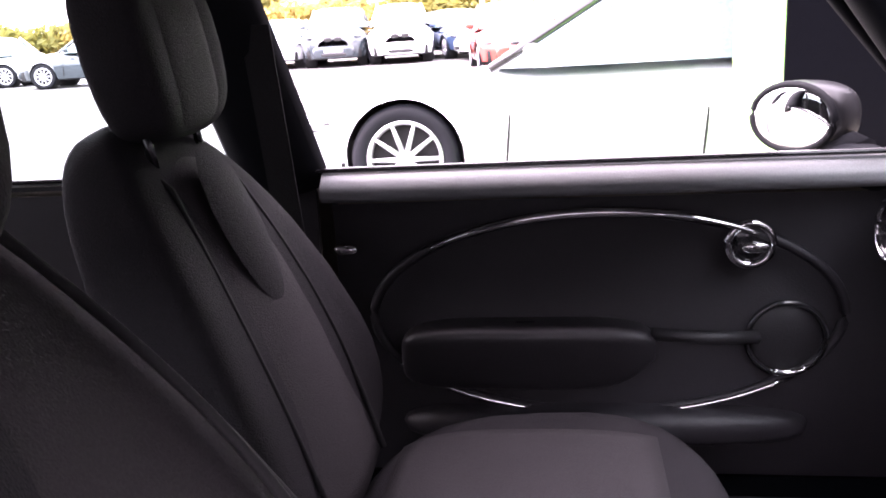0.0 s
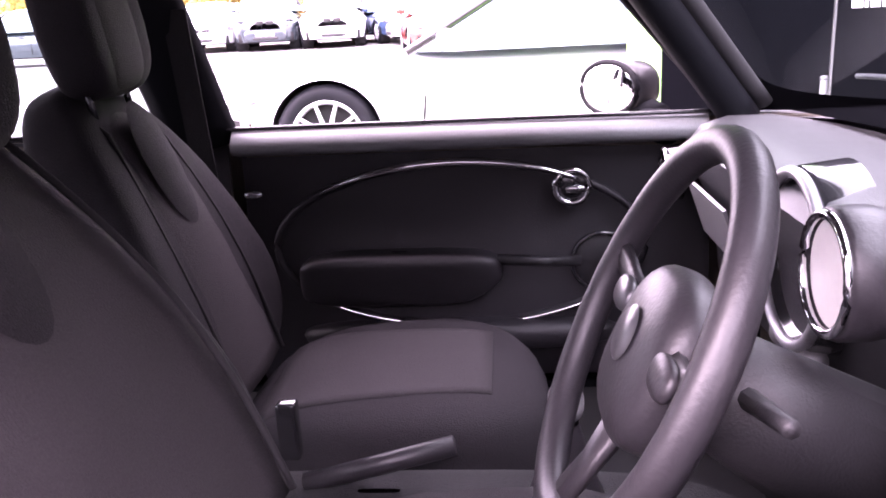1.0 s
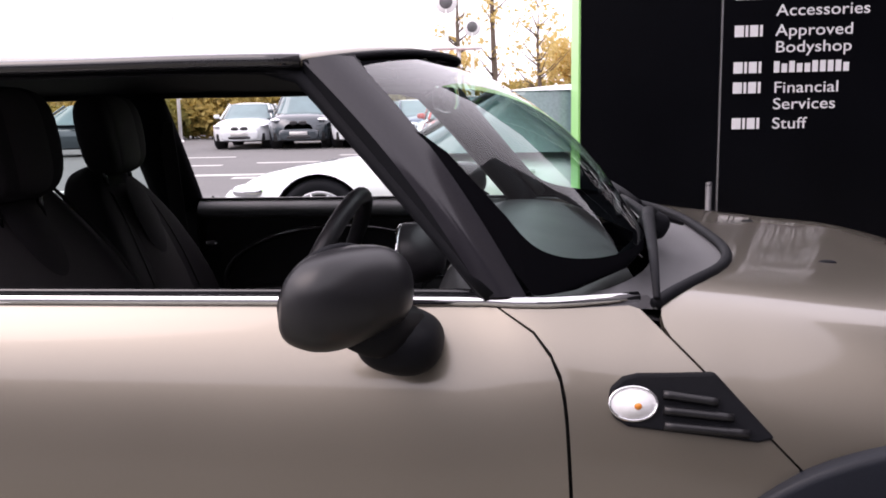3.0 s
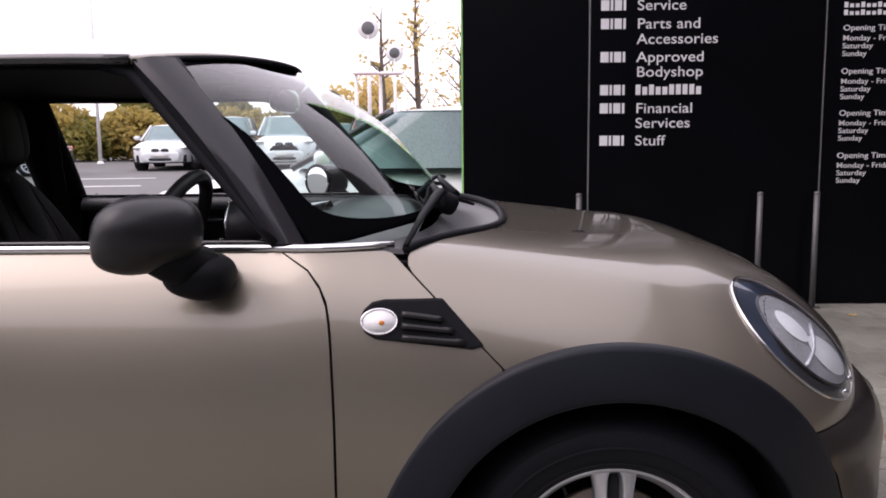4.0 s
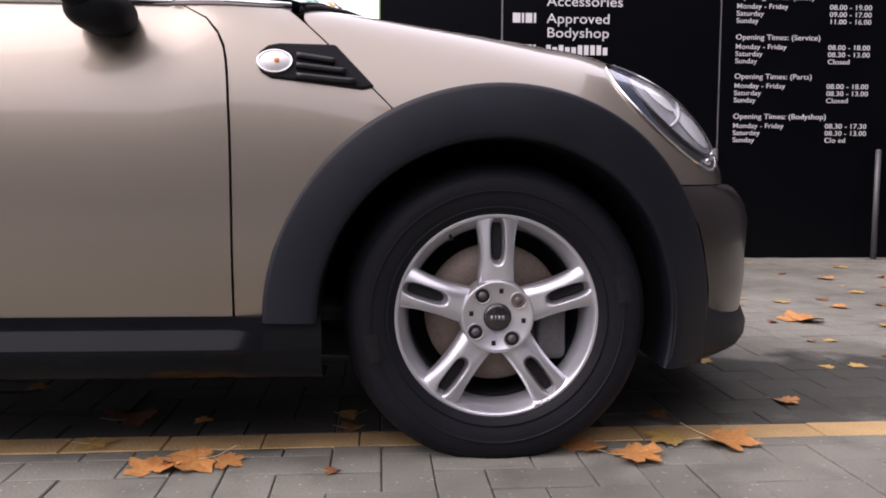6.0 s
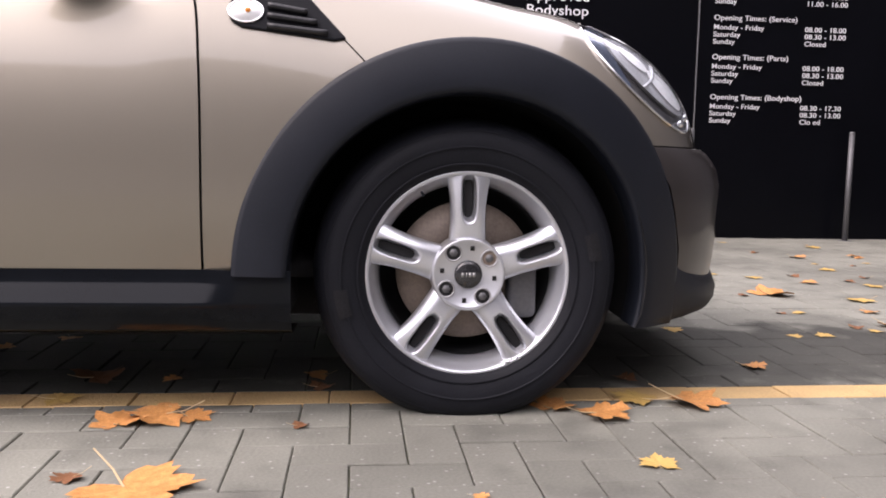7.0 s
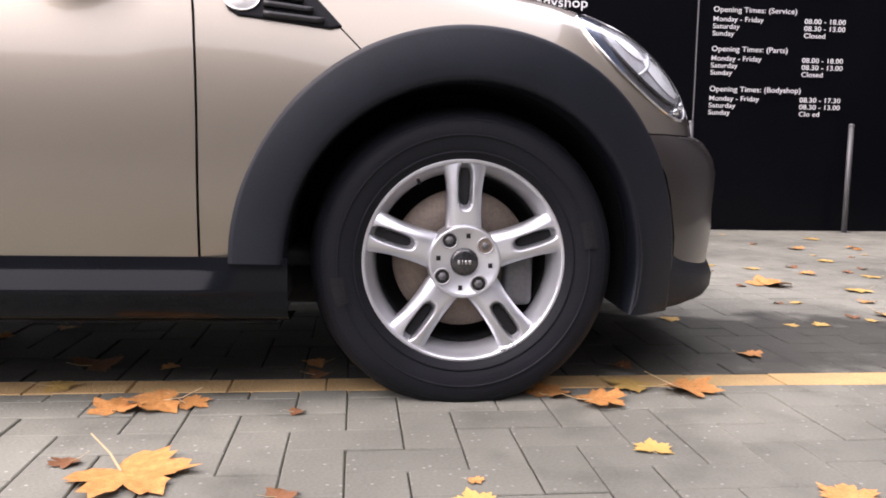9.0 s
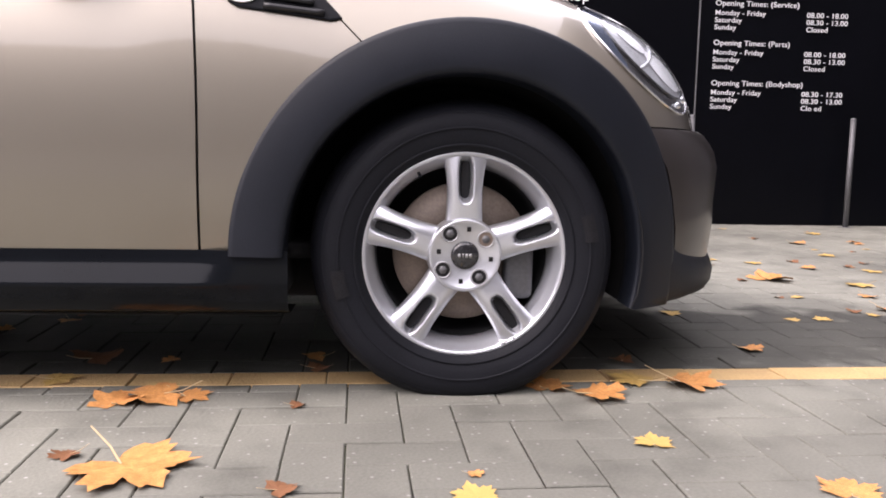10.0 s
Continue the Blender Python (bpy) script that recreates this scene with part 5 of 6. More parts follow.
def parked_car(name, label, paint, m, length=4.4, width=1.8, height=1.42, bonnet=0.30, tail=0.10, belt=0.90, nose_z=0.66, cab=0.78, spokes=10, wheel_r=0.32, group="parked cars", hood_z=0.0, face=True, frame_mat=None):
    """A parked car: its nose at +x; built round the middle of its footprint."""
    root = thing(name, label, "car", group)
    hw, L2 = width / 2, length / 2
    xs_w = L2 - length * bonnet      # foot of the screen
    xe_w = -L2 + length * tail       # foot of the rear screen
    ax_f, ax_r = L2 - 0.19 * length, -L2 + 0.19 * length

    def plan(x):
        t = abs(x) / L2
        return hw * (1 - 0.55 * max(0, (t - 0.62) / 0.38) ** 3.0)

    def top(x):
        return curve(x, [(-L2, belt - 0.12), (-L2 + 0.15, belt - 0.01), (xe_w, belt + 0.03), (0, belt), (xs_w, belt + 0.02 + hood_z), (L2 - 0.45, (belt + nose_z) / 2 + 0.04 + hood_z), (L2 - 0.12, nose_z + 0.02), (L2, nose_z - 0.12)])

    def sec(x, a, z0, e=3.6):
        c, s = math.cos(a), math.sin(a)
        return (x, plan(x) * math.copysign(abs(c) ** (2 / e), c), z0 + (top(x) - z0) * abs(s) ** (2 / e))

    def low(x):
        z = 0.24
        for ax in (ax_f, ax_r):
            d = (wheel_r + 0.035) ** 2 - (x - ax) ** 2
            if d > 0:
                z = max(z, wheel_r + math.sqrt(d))
        return z

    xs = sorted({round(-L2 + length * k / 46, 3) for k in range(47)} | {round(ax + (wheel_r + 0.035) * math.cos(k / 16 * math.pi), 3) for ax in (ax_f, ax_r) for k in range(17)})

    def body(u, v):
        x = xs[round(u * (len(xs) - 1))]
        z0 = 0.42
        lo = low(x)
        if v <= 0.16 or v >= 0.84:
            side = 1 if v < 0.5 else -1
            t = (v if v < 0.5 else 1 - v) / 0.16
            zz = lo + (max(z0, lo) - lo) * t
            return (x, side * plan(x) * (1 - 0.05 * max(0, (0.45 - zz)) / 0.2), zz)
        a = math.pi * (v - 0.16) / 0.68
        s0 = min(1, max(0, (lo - z0) / (top(x) - z0))) ** 1.8
        a0 = math.asin(s0)
        a = a0 + (math.pi - 2 * a0) * (v - 0.16) / 0.68
        return sec(x, a, z0)

    part("body", grid(body, len(xs) - 1, 50), paint, root, ref=(0, 0, 0.4))
    part("underbody", box((0, 0, 0.33), (length * 0.92, width * 0.80, 0.25)), DARK, root)
    part("nose_panel", blob((L2 - 0.06, 0, 0.40), (0.10, hw * 0.62, 0.17), 4), paint, root)
    part("tail_panel", blob((-L2 + 0.06, 0, 0.50), (0.10, hw * 0.62, 0.25), 4), paint, root)
    zr = height
    x0, x1 = xs_w + 0.02, xe_w
    r0, r1 = x0 - (height - belt) * cab * 1.75, x1 + (height - belt) * 0.9

    def cabin(u, v, grow=0.0):
        # v: from foot to roof
        q = 2 * u - 1
        a = math.pi * u
        t = v
        xf, xb = x0 + (r0 - x0) * t, x1 + (r1 - x1) * t
        mid, half = (xf + xb) / 2, (xf - xb) / 2
        w = (hw - 0.06) * (1 - 0.24 * t) + grow
        ang = u * math.tau
        c, s = math.cos(ang), math.sin(ang)
        e = 5
        x = mid + (half + grow) * math.copysign(abs(c) ** (2 / e), c)
        y = w * math.copysign(abs(s) ** (2 / e), s)
        z = belt - 0.02 + (zr - 0.06 - belt + 0.02) * t
        return (x, y, z)

    part("glasshouse", grid(cabin, 60, 8, close_u=True), CAR_GLASS, root, "dark car windows", ref=(0, 0, 1))

    def roofp(u, v):
        x, y, z = cabin(u, 1.0, 0.012)
        cx = (r0 + r1) / 2
        k = 1 - v
        return (cx + (x - cx) * k, y * k, z - 0.004 + 0.065 * (1 - k * k) + 0.0)

    part("roof", grid(roofp, 60, 8, close_u=True), paint, root, ref=(0, 0, 1))
    for s in (-1, 1):
        for xf, xb, rad in ((x0 - 0.03, r0, 0.030), (x1 + 0.05, r1, 0.05), ((x0 + x1) / 2 - 0.05, (r0 + r1) / 2 - 0.1, 0.028)):
            pts = [(xf + (xb - xf) * t, s * ((hw - 0.055) * (1 - 0.24 * t) - (0.04 if rad != 0.028 else 0.0)), belt - 0.02 + (zr - 0.06 - belt + 0.02) * t) for t in (0, 0.25, 0.5, 0.75, 1.0)]
            part("pillar", tube(pts, rad, segs=8), BLACK_GLOSS if rad == 0.028 else (frame_mat or paint), root)
        part("door_mirror", blob((x0 - 0.30, s * (hw + 0.07), belt + 0.06), (0.06, 0.10, 0.065), 2.6), paint, root)
        part("headlamp", blob((L2 - 0.30, s * hw * 0.74, nose_z - 0.03), (0.17, 0.15, 0.06), 2.6, rot=Matrix.Rotation(s * -0.5, 3, "Z")), LAMP_SILVER, root, "clear headlamp")
        part("tail_lamp", blob((-L2 + 0.15, s * hw * 0.80, belt - 0.15), (0.10, 0.10, 0.06), 3), RED_CAR, root, "red tail lamp")
        for ax in (ax_f, ax_r):
            w = new("wheel")
            w.parent = root
            part("wheel_well", lathe([(wheel_r + 0.034, 0.03), (wheel_r + 0.034, 0.30), (0.0, 0.30)], 36), DARK, w).matrix_basis = Matrix.Translation((ax, -s * (hw - 0.045), wheel_r)) @ Matrix.Rotation(0 if s > 0 else math.pi, 4, "Z")
            simple_wheel(w, (ax, -s * (hw - 0.045), wheel_r), 0 if s > 0 else math.pi, wheel_r, spokes, ALLOY)
        # door gaps and handle
        for xg in (xs_w - 0.10, xs_w - 1.25):
            part("door_gap", tube([(xg - 0.05 * k / 6, s * (plan(xg) * (1 - max(0, (0.30 + 0.57 * k / 6 - 0.42) / (belt - 0.42)) ** 3.6) ** (1 / 3.6) if k < 6 else plan(xg) * 0.86), 0.30 + (belt - 0.34) * k / 6) for k in range(6)], 0.008, segs=6), SEAM, root)
        part("door_handle", tube([(xs_w - 1.12, s * (hw - 0.03), belt - 0.16), (xs_w - 0.92, s * (hw - 0.03), belt - 0.155)], 0.014, segs=8), paint, root)
    for s in (-0.14, 0.14) if face else ():
        part("grille", blob((L2 - 0.005, s, nose_z - 0.11), (0.03, 0.115, 0.065), 3), BLACK_GLOSS, root, "black front grille")
    if face:
        part("air_intake", blob((L2 - 0.005, 0, 0.33), (0.05, hw * 0.42, 0.055), 4), BLACK_GLOSS, root, "black lower intake")
    if face:
        part("number_plate", box((L2 + 0.045, 0, 0.44), (0.012, 0.52, 0.11)), LINE_WHITE, root, "plain white plate")
    root.matrix_basis = m
    return root


def facing(x, y, heading):
    """heading: the way the nose points, in degrees from +x."""
    return Matrix.Translation((x, y, rise(y))) @ Matrix.Rotation(radians(heading), 4, "Z")


# the white coupe beside the hatchback, its nose to the car park
parked_car("coupe_car", "white sports coupe parked beyond the brown hatchback", WHITE_CAR, facing(-0.80, 6.02, 181), length=4.6, width=1.80, height=1.37, bonnet=0.305, tail=0.06, belt=0.87, nose_z=0.60, cab=0.95, spokes=10, wheel_r=0.34, face=False, hood_z=-0.05, frame_mat=BLACK_GLOSS)
# the row facing us
parked_car("saloon_car", "silver white saloon in the far row", WHITE_CAR, facing(-9.9, 25.6, -80), length=4.6, width=1.82, height=1.43, belt=0.92, nose_z=0.70)
parked_car("suv_car", "dark grey sport utility car in the far row", DARK_CAR, facing(-8.0, 25.4, -80), length=4.7, width=1.90, height=1.66, belt=1.06, nose_z=0.86, cab=0.5, wheel_r=0.37)
parked_car("suv_car", "white sport utility car in the far row", WHITE_CAR, facing(-6.1, 25.4, -80), length=4.7, width=1.88, height=1.66, belt=1.05, nose_z=0.85, cab=0.5, wheel_r=0.37)
parked_car("saloon_car", "dark blue saloon in the far row", BLUE_CAR, facing(-4.5, 26.2, -65), length=4.5, width=1.80, height=1.42)
parked_car("estate_car", "white car with its side turned to the hedge", WHITE_CAR, facing(-2.0, 24.0, 200), length=4.5, width=1.80, height=1.50, tail=0.04)
parked_car("hatch_car", "red hatchback in the far row", RED_CAR, facing(-2.4, 19.0, -80), length=4.0, width=1.75, height=1.45, tail=0.05)
parked_car("hatch_car", "dark hatchback at the side of the car park", DARK_CAR, facing(-13.6, 21.5, 190), length=4.1, width=1.75, height=1.46, tail=0.05)
parked_car("saloon_car", "silver saloon at the side of the car park", SILVER_CAR, facing(-18.6, 22.8, 190), length=4.6, width=1.80, height=1.44)
parked_car("hatch_car", "dark red hatchback near the hedge", RED_CAR, facing(-15.6, 27.0, -60), length=4.0, width=1.74, height=1.44, tail=0.05)


# ---- hedge, trees, poles ----
def foliage(bm, c, r, n, size, rnd, flat=0.0):
    for _ in range(n):
        while True:
            p = Vector((rnd.uniform(-1, 1), rnd.uniform(-1, 1), rnd.uniform(-1, 1)))
            if 0.35 < p.length < 1.0:
                break
        p = Vector((c[0] + p.x * r[0], c[1] + p.y * r[1], c[2] + p.z * r[2]))
        if p.z < 0.05:
            continue
        a, b = Vector((rnd.gauss(0, 1), rnd.gauss(0, 1), rnd.gauss(0, 0.7))).normalized(), Vector((rnd.gauss(0, 1), rnd.gauss(0, 1), rnd.gauss(0, 1)))
        b = (b - a * a.dot(b)).normalized()
        s = size * rnd.uniform(0.6, 1.5)
        v = [bm.verts.new(p + a * s * k + b * s * l + a.cross(b) * s * m) for k, l, m in ((-1, 0, 0.2), (0, -0.5, 0), (1, 0, 0.2), (0, 0.5, 0))]
        bm.faces.new(v)


rnd = random.Random(5)
for k in range(21):
    x = -46 + 3.0 * k + rnd.uniform(-0.6, 0.6)
    h = rnd.uniform(1.6, 2.0) if k % 4 else rnd.uniform(2.0, 2.3)
    bush = thing("autumn_bush", "yellow brown autumn hedge bush behind the cars", "bush", "hedge bushes")
    bm = bmesh.new()
    for _ in range(10):
        foliage(bm, (rnd.uniform(-1.9, 1.9), rnd.uniform(-0.8, 0.8), h * rnd.uniform(0.35, 0.75)), (1.2, 1.0, h * 0.42), 460, 0.17, rnd)
    part("foliage", bm, HEDGE if k % 3 else TREE_GREEN, bush, smooth=False)
    bm = bmesh.new()
    for _ in range(6):
        bx = rnd.uniform(-1.3, 1.3)
        tube([(bx, 0, 0), (bx + rnd.uniform(-0.2, 0.2), 0, h * 0.4), (bx + rnd.uniform(-0.5, 0.5), rnd.uniform(-0.4, 0.4), h * 0.85)], [0.05, 0.035, 0.012], bm, segs=6)
    part("stems", bm, BARK, bush)
    bush.matrix_basis = Matrix.Translation((x + 3, 33.5 + rnd.uniform(-0.6, 0.6), rise(33.5)))


def tree(name, label, at, h, crown_r, mat, leaves, bare=False):
    root = thing(name, label, "tree", "car park trees")
    r = random.Random(int(at[0] * 10) + 77)
    bm = bmesh.new()
    tube([(0, 0, -0.05), (0.05, 0, h * 0.3), (-0.04, 0.05, h * 0.6), (0.03, 0, h * 0.95)], [0.16 * h / 8, 0.12 * h / 8, 0.07 * h / 8, 0.015], bm, segs=8)
    tips = []
    for k in range(16):
        z0 = h * r.uniform(0.25, 0.85)
        a, l = r.uniform(0, math.tau), crown_r * r.uniform(0.5, 1.0) * (1.1 - z0 / h * 0.6)
        d = Vector((math.cos(a), math.sin(a), 0.75))
        p = [Vector((0, 0, z0)), Vector((0, 0, z0)) + d * l * 0.5, Vector((0, 0, z0)) + d * l + Vector((0, 0, 0.12 * l))]
        tube(p, [0.05 * h / 8, 0.03 * h / 8, 0.008], bm, segs=5)
        tips += p[1:]
    part("trunk", bm, BARK, root)
    bm = bmesh.new()
    for p in tips:
        foliage(bm, p, (crown_r * 0.34, crown_r * 0.34, crown_r * 0.28), leaves, 0.10 if bare else 0.15, r)
    part("crown", bm, mat, root, smooth=False)
    root.matrix_basis = Matrix.Translation((at[0], at[1], rise(at[1])))


tree("tree", "round dull green tree behind the hedge", (-15.8, 40, 0), 2.8, 1.7, TREE_GREEN, 110)
tree("tree", "round dull green tree behind the hedge", (-10.6, 36.5, 0), 2.6, 1.4, TREE_GREEN, 110)
tree("tree", "golden autumn tree behind the hedge", (-24.0, 41, 0), 2.7, 1.9, HEDGE, 90)
tree("tree", "thin golden tree losing its leaves", (-3.3, 28.6, 0), 6.6, 0.8, TREE_GOLD, 5, True)
tree("tree", "thin golden tree losing its leaves", (-2.1, 29.0, 0), 7.4, 0.9, TREE_GOLD, 5, True)
tree("tree", "thin golden tree losing its leaves", (-0.5, 31.0, 0), 5.6, 1.5, TREE_GOLD, 10, True)
tree("tree", "golden autumn tree behind the hedge", (-5.2, 37.0, 0), 3.4, 2.0, TREE_GOLD, 50)
tree("tree", "golden autumn tree behind the hedge", (1.0, 36.0, 0), 3.6, 2.1, TREE_GOLD, 50)


def lamp_post(x, y, h, label, disc=0.0):
    root = thing("pole", label, "pole", "poles")
    part("shaft", tube([(0, 0, 0), (0, 0, h * 0.5), (0, 0, h)], [0.07, 0.055, 0.04], segs=12), POLE, root)
    part("foot", lathe([(0.0, 0.10), (0.10, 0.09), (0.13, 0.0)], 20, axis="z"), POLE, root)
    if disc:
        part("round_sign", lathe([(0.0, -0.04), (disc * 0.92, -0.04), (disc, -0.02), (disc, 0.02), (disc * 0.92, 0.04), (0.0, 0.04)], 36, centre=(0, 0, h)), POLE, root, "plain grey disc sign")
        part("sign_centre", lathe([(0.0, -0.05), (disc * 0.55, -0.05), (disc * 0.6, -0.04)], 30, centre=(0, 0, h)), STEEL, root)
    else:
        part("lantern", blob((0.25, 0, h), (0.35, 0.12, 0.05), 3), POLE, root)
    root.matrix_basis = Matrix.Translation((x, y, rise(y)))


lamp_post(-14.3, 30.0, 9.0, "tall grey car park lamp post")
lamp_post(-3.0, 22.0, 3.95, "pale flag pole with a round disc", 0.30)
lamp_post(-2.45, 24.0, 3.45, "pale flag pole with a round disc", 0.26)
lamp_post(-3.1, 20.0, 2.6, "white square marker post")
lamp_post(-2.5, 20.2, 2.6, "white square marker post")


# ---- fallen leaves ----
def leaf_mesh(name, mat, seed, curl):
    """A five-lobed leaf with toothed tips, lightly buckled, and its stalk."""
    r = random.Random(seed)
    half = [(0, 1.04), (7, 0.90), (14, 0.92), (20, 0.78), (26, 0.62), (33, 0.80), (40, 0.84), (48, 1.0), (55, 0.86), (62, 0.86), (69, 0.72), (77, 0.58), (88, 0.74), (97, 0.74), (107, 0.84), (116, 0.66), (128, 0.60), (140, 0.52), (153, 0.50), (168, 0.26)]
    polar = [(-a, l * r.uniform(0.88, 1.1)) for a, l in half[:0:-1]] + [(a, l * r.uniform(0.88, 1.1)) for a, l in half]
    out = [(math.cos(radians(a)) * l, math.sin(radians(a)) * l) for a, l in polar] + [(-0.10, 0.0)]
    bm = bmesh.new()

    def up(x, y):
        d, a = math.hypot(x, y), math.atan2(y, x)
        fold = 0.05 * abs(math.sin(a * 3.4)) * d
        return curl * (0.16 * d * d * math.cos(2 * a + 1.3 * seed) + 0.10 * math.sin(2.6 * x + seed) * math.sin(2.1 * y + 2 * seed) + 0.14 * d**3 - 0.10 * max(0.0, d - 0.7)) + fold

    c = bm.verts.new((0, 0, up(0, 0)))
    rings = [[bm.verts.new((x * k, y * k, up(x * k, y * k))) for x, y in out] for k in (0.3, 0.55, 0.8, 1.0)]
    n = len(out)
    for i in range(n):
        j = (i + 1) % n
        bm.faces.new((c, rings[0][i], rings[0][j]))
        for a, b in zip(rings, rings[1:]):
            bm.faces.new((a[i], b[i], b[j], a[j]))
    for f in bm.faces:
        f.smooth = True
    zmin = min(v.co.z for v in bm.verts)
    for v in bm.verts:
        v.co.z -= zmin - 0.006
    blade = set(bm.faces)
    tube([(-0.05, 0, up(0, 0) - zmin), (-0.5, 0.06, 0.08 + 0.1 * curl), (-1.0, 0.02, 0.20 + 0.2 * curl)], [0.020, 0.015, 0.012], bm, segs=5)
    for f in bm.faces:
        f.material_index = 0 if f in blade else 1
    me = bpy.data.meshes.new(name)
    bm.to_mesh(me)
    bm.free()
    me.materials.append(mat)
    me.materials.append(STALK)
    return me


PAVE_Z = 0.012
KINDS = [leaf_mesh("leaf", m, s, c) for m, s, c in ((LEAF_O, 3, 0.5), (LEAF_O, 8, 0.8), (LEAF_Y, 5, 0.4), (LEAF_B, 11, 0.9), (LEAF_O, 14, 0.8))]
NAMES = {LEAF_O.name: "curled orange maple leaf lying on the paving", LEAF_Y.name: "yellow maple leaf lying on the paving", LEAF_B.name: "brown dead leaf lying on the paving"}


def leaf(kind, x, y, size, turn, tip=(0.0, 0.0)):
    me = KINDS[kind]
    ob = new("maple_leaf", me)
    tagged(ob, NAMES[me.materials[0].name], "leaf", "fallen leaves")
    ob.matrix_basis = Matrix.Translation((x, y, PAVE_Z + 0.0005)) @ Matrix.Rotation(radians(turn), 4, "Z") @ Matrix.Rotation(radians(tip[0]), 4, "X") @ Matrix.Rotation(radians(tip[1]), 4, "Y") @ Matrix.Diagonal((size * 1.22, size * 1.22, size * 1.22, 1))
    return ob


for k, x, y, s, t in ((0, -0.552, -0.328, 0.092, -48), (1, -0.652, -0.022, 0.052, 100), (4, -0.580, 0.016, 0.062, 200), (0, -0.535, 0.022, 0.042, 330), (1, 0.184, 0.060, 0.048, 60), (4, 0.262, 0.004, 0.058, 15),
                      (2, 0.385, 0.112, 0.052, 150), (1, 0.478, 0.098, 0.066, 330), (1, 1.351, 1.50, 0.085, 40), (2, 1.652, 1.377, 0.080, 190), (2, 0.294, -0.262, 0.034, 80), (2, -0.030, -0.466, 0.036, 100),
                      (3, -0.309, -0.429, 0.026, 30), (0, 0.518, -0.468, 0.045, 70), (2, -0.822, 0.138, 0.040, 10), (3, -0.80, 0.300, 0.058, 60), (4, 0.756, 0.388, 0.034, 0), (3, -0.322, -0.040, 0.018, 10),
                      (1, 1.450, 0.906, 0.070, 300), (2, 0.714, 0.838, 0.048, 20), (2, 1.511, 1.974, 0.060, 200), (2, 1.155, 0.746, 0.044, 100), (3, -0.647, -0.282, 0.026, 220), (4, -0.025, -0.380, 0.015, 0),
                      (2, 1.053, 0.745, 0.034, 40), (3, 1.201, 1.117, 0.026, 250), (2, 1.268, 1.130, 0.036, 310), (4, 1.674, 1.812, 0.056, 30), (2, 2.003, 2.239, 0.062, 75), (3, 1.241, 1.477, 0.034, 140),
                      (4, 2.119, 2.761, 0.070, 5), (2, 2.508, 3.300, 0.070, 60), (4, 2.496, 2.823, 0.066, 215), (2, 1.929, 1.730, 0.064, 160), (3, 1.892, 1.858, 0.040, 95), (4, 1.528, 1.138, 0.052, 280),
                      (3, 1.321, 0.877, 0.036, 15), (2, 1.357, 0.816, 0.032, 130), (3, 0.40, 0.279, 0.030, 80), (3, -0.30, 0.22, 0.03, 20)):
    leaf(k, x, y, s * (0.68 if y > 0.7 and s < 0.085 else 1.0), t)  # shrivelled ones further out
rl = random.Random(21)
for _ in range(22):
    leaf(rl.choice((0, 2, 3, 3, 4)), rl.uniform(1.2, 3.3), rl.uniform(1.7, 3.6), rl.uniform(0.015, 0.032), rl.uniform(0, 360))
for _ in range(16):
    leaf(rl.choice((3, 4)), rl.uniform(-2.2, -0.2), rl.uniform(0.2, 1.4), rl.uniform(0.02, 0.04), rl.uniform(0, 360))

# ---- block paving: herringbone with one yellow row ----
CELL, TOP = 0.0977, PAVE_Z


def block_mesh(name, w, d, mat):
    g, c = 0.0013, 0.0020
    v = [(sx * (w / 2 - g), sy * (d / 2 - g), -0.010) for sx, sy in ((-1, -1), (1, -1), (1, 1), (-1, 1))]
    v += [(sx * (w / 2 - g), sy * (d / 2 - g), -c) for sx, sy in ((-1, -1), (1, -1), (1, 1), (-1, 1))]
    v += [(sx * (w / 2 - g - c), sy * (d / 2 - g - c), 0) for sx, sy in ((-1, -1), (1, -1), (1, 1), (-1, 1))]
    f = [(8, 9, 10, 11)]
    for i in range(4):
        j = (i + 1) % 4
        f += [(i, j, 4 + j, 4 + i), (4 + i, 4 + j, 8 + j, 8 + i)]
    me = bpy.data.meshes.new(name)
    me.from_pydata(v, [], f)
    me.materials.append(mat)
    return me


SHAPES = {}


def block(w, d, mat=None):
    key = (round(w, 3), round(d, 3), mat)
    if key not in SHAPES:
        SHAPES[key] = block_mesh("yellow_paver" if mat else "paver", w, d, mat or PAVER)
    return SHAPES[key]


rp = random.Random(4)
COL, CUT, ROW = -0.228, 0.060, 0.008
rest = {"v": [], "f": []}
rest_y = {"v": [], "f": []}


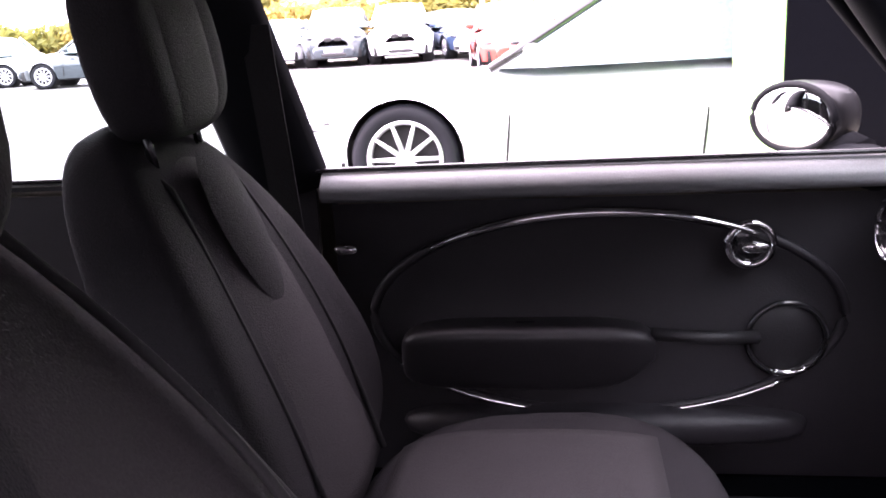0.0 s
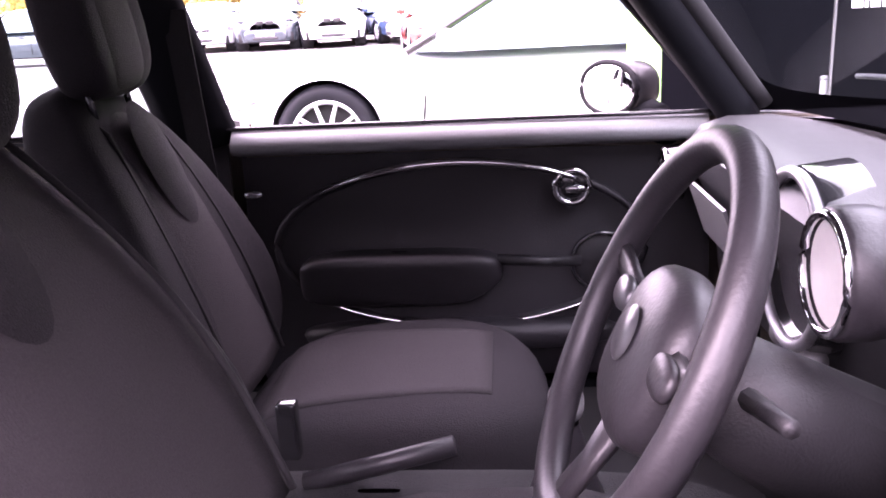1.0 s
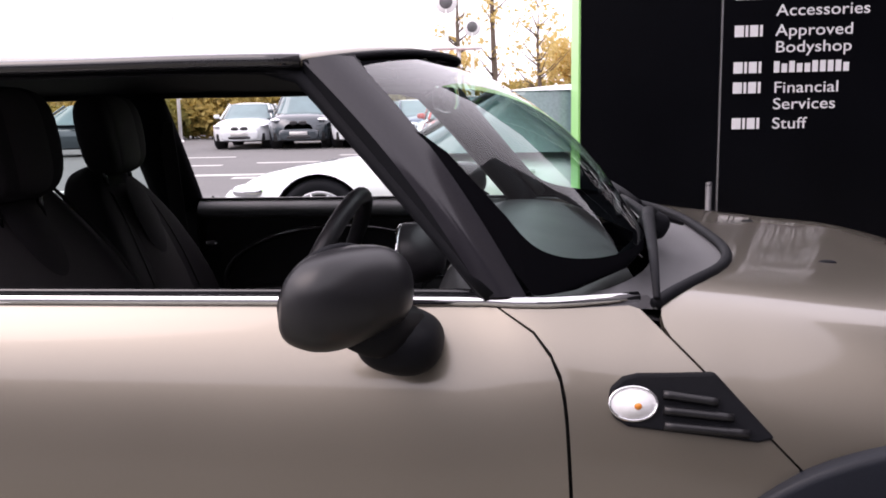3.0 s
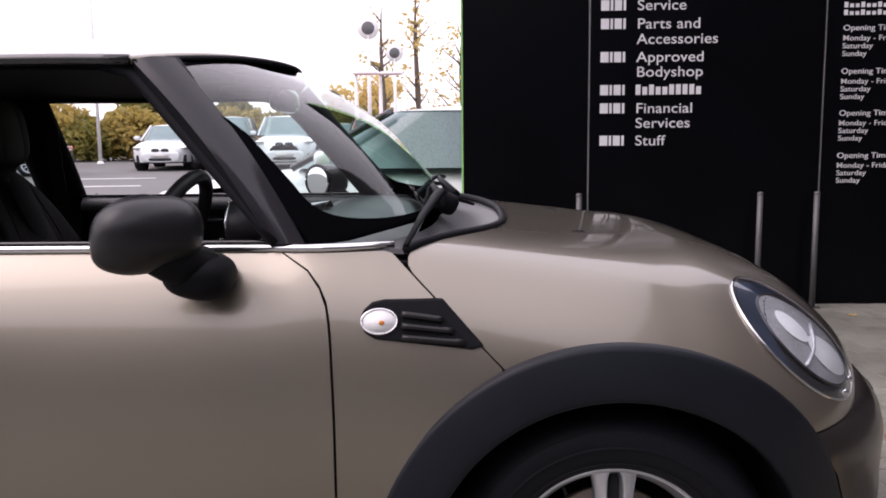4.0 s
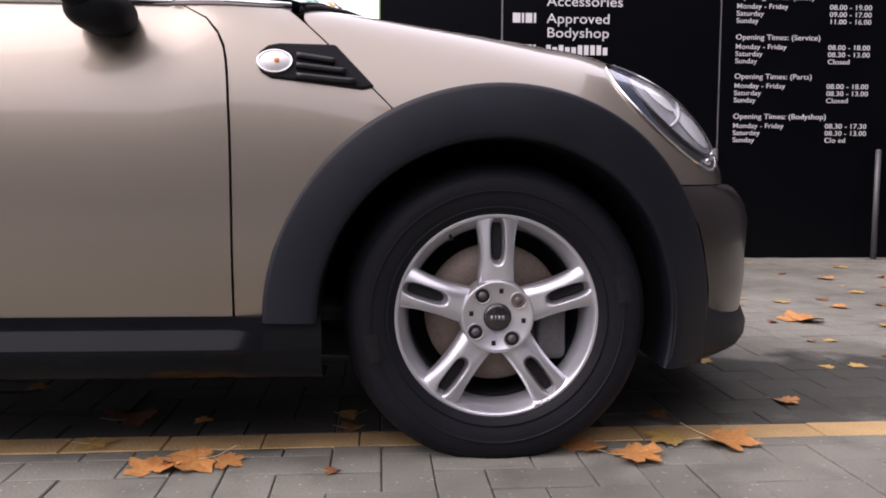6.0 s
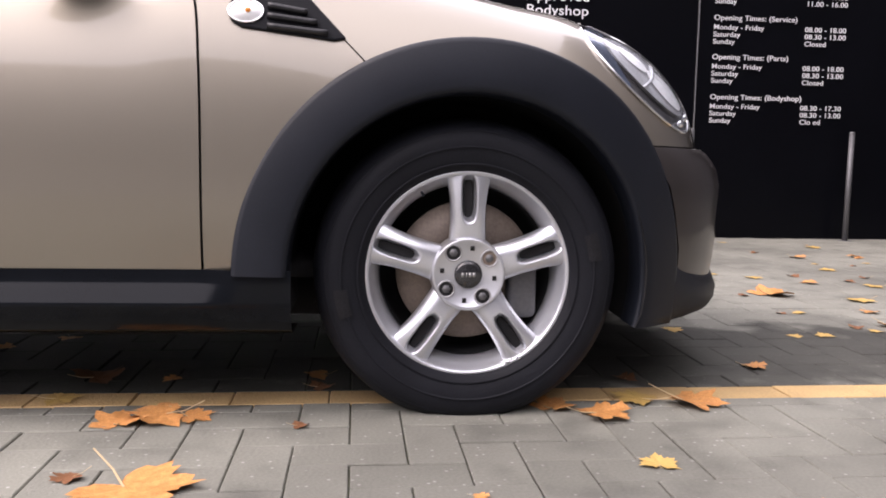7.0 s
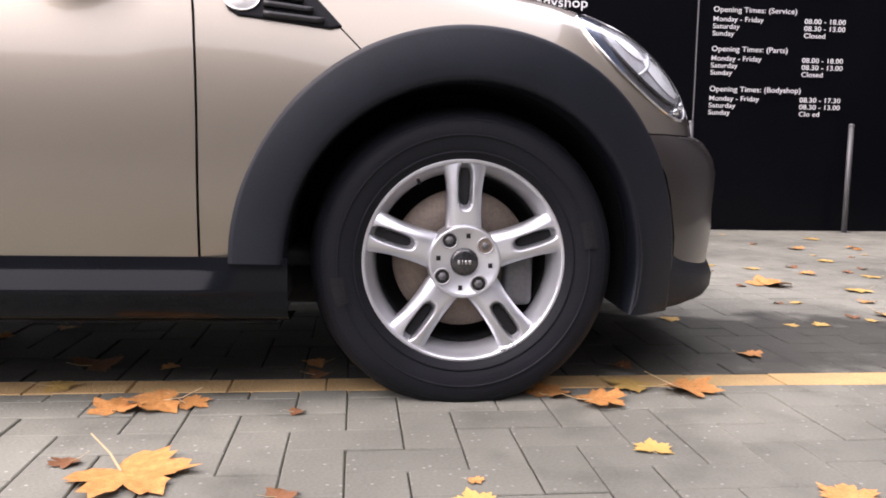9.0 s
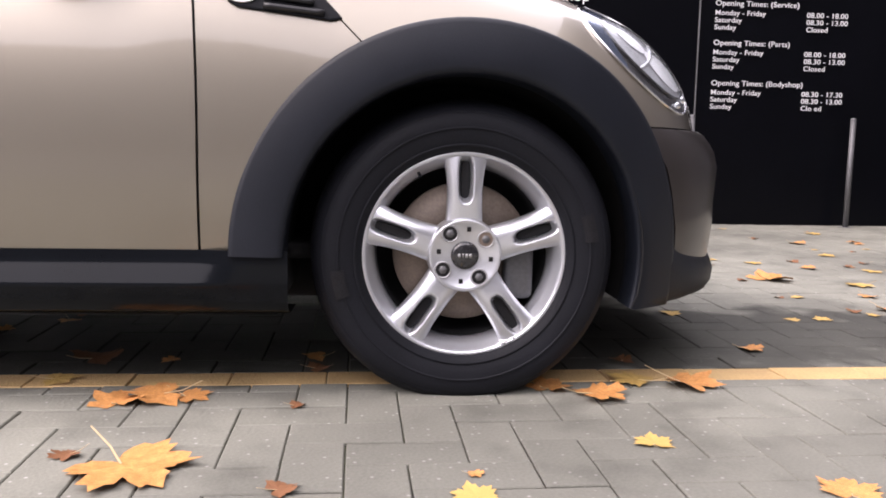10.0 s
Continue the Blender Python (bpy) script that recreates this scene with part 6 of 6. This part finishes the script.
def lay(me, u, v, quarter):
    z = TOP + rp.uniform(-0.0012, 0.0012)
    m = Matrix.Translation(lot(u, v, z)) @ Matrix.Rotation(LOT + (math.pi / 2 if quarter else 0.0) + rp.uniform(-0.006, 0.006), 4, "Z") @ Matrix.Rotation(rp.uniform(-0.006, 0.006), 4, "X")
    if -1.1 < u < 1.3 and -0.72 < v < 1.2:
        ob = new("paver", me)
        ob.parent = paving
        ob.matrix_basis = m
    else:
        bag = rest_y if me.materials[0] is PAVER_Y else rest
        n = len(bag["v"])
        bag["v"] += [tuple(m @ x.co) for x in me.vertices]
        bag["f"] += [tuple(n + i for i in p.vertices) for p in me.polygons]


LONG, HALF = 2 * CELL, CELL / 2
for a in range(-56, 58):
    if a % 2 == 0:
        lay(block(0.2, 0.094, PAVER_Y), COL + 0.055 + a * 0.1, 0.039, False)
    u = COL + (a + 0.5) * CELL
    # the near field, cut along the yellow row
    for r in range(-1, 26):
        d, v = (a - r) % 4, -CUT - (r + 0.5) * CELL
        if r == -1:
            if d == 1:
                lay(block(LONG, CUT - ROW), u + HALF, -(CUT + ROW) / 2, False)
            elif d == 3:
                lay(block(CELL, CUT - ROW), u, -(CUT + ROW) / 2, False)
        elif d == 1:
            lay(block(LONG, CELL), u + HALF, v, False)
        elif d == 0:
            lay(block(LONG, CELL), u, v - HALF, True)
        elif d == 3 and r == 0:
            lay(block(CELL, CELL + CUT - ROW), u, -ROW - (CELL + CUT - ROW) / 2, False)
    # the far field
    for r in range(0, 44):
        d, v = (a + r) % 4, 0.088 + (r + 0.5) * CELL
        if d == 1:
            lay(block(LONG, CELL), u + HALF, v, False)
        elif d == 3:
            lay(block(LONG, CELL), u, v + HALF, True)
        elif d == 0 and r == 0:
            lay(block(CELL, CELL), u, v, False)
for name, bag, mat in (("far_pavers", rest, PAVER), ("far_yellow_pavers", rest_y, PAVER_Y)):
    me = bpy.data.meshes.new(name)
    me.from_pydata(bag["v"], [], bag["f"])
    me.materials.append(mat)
    ob = new(name, me)
    ob.parent = paving
    ob["kind"] = "stuff"
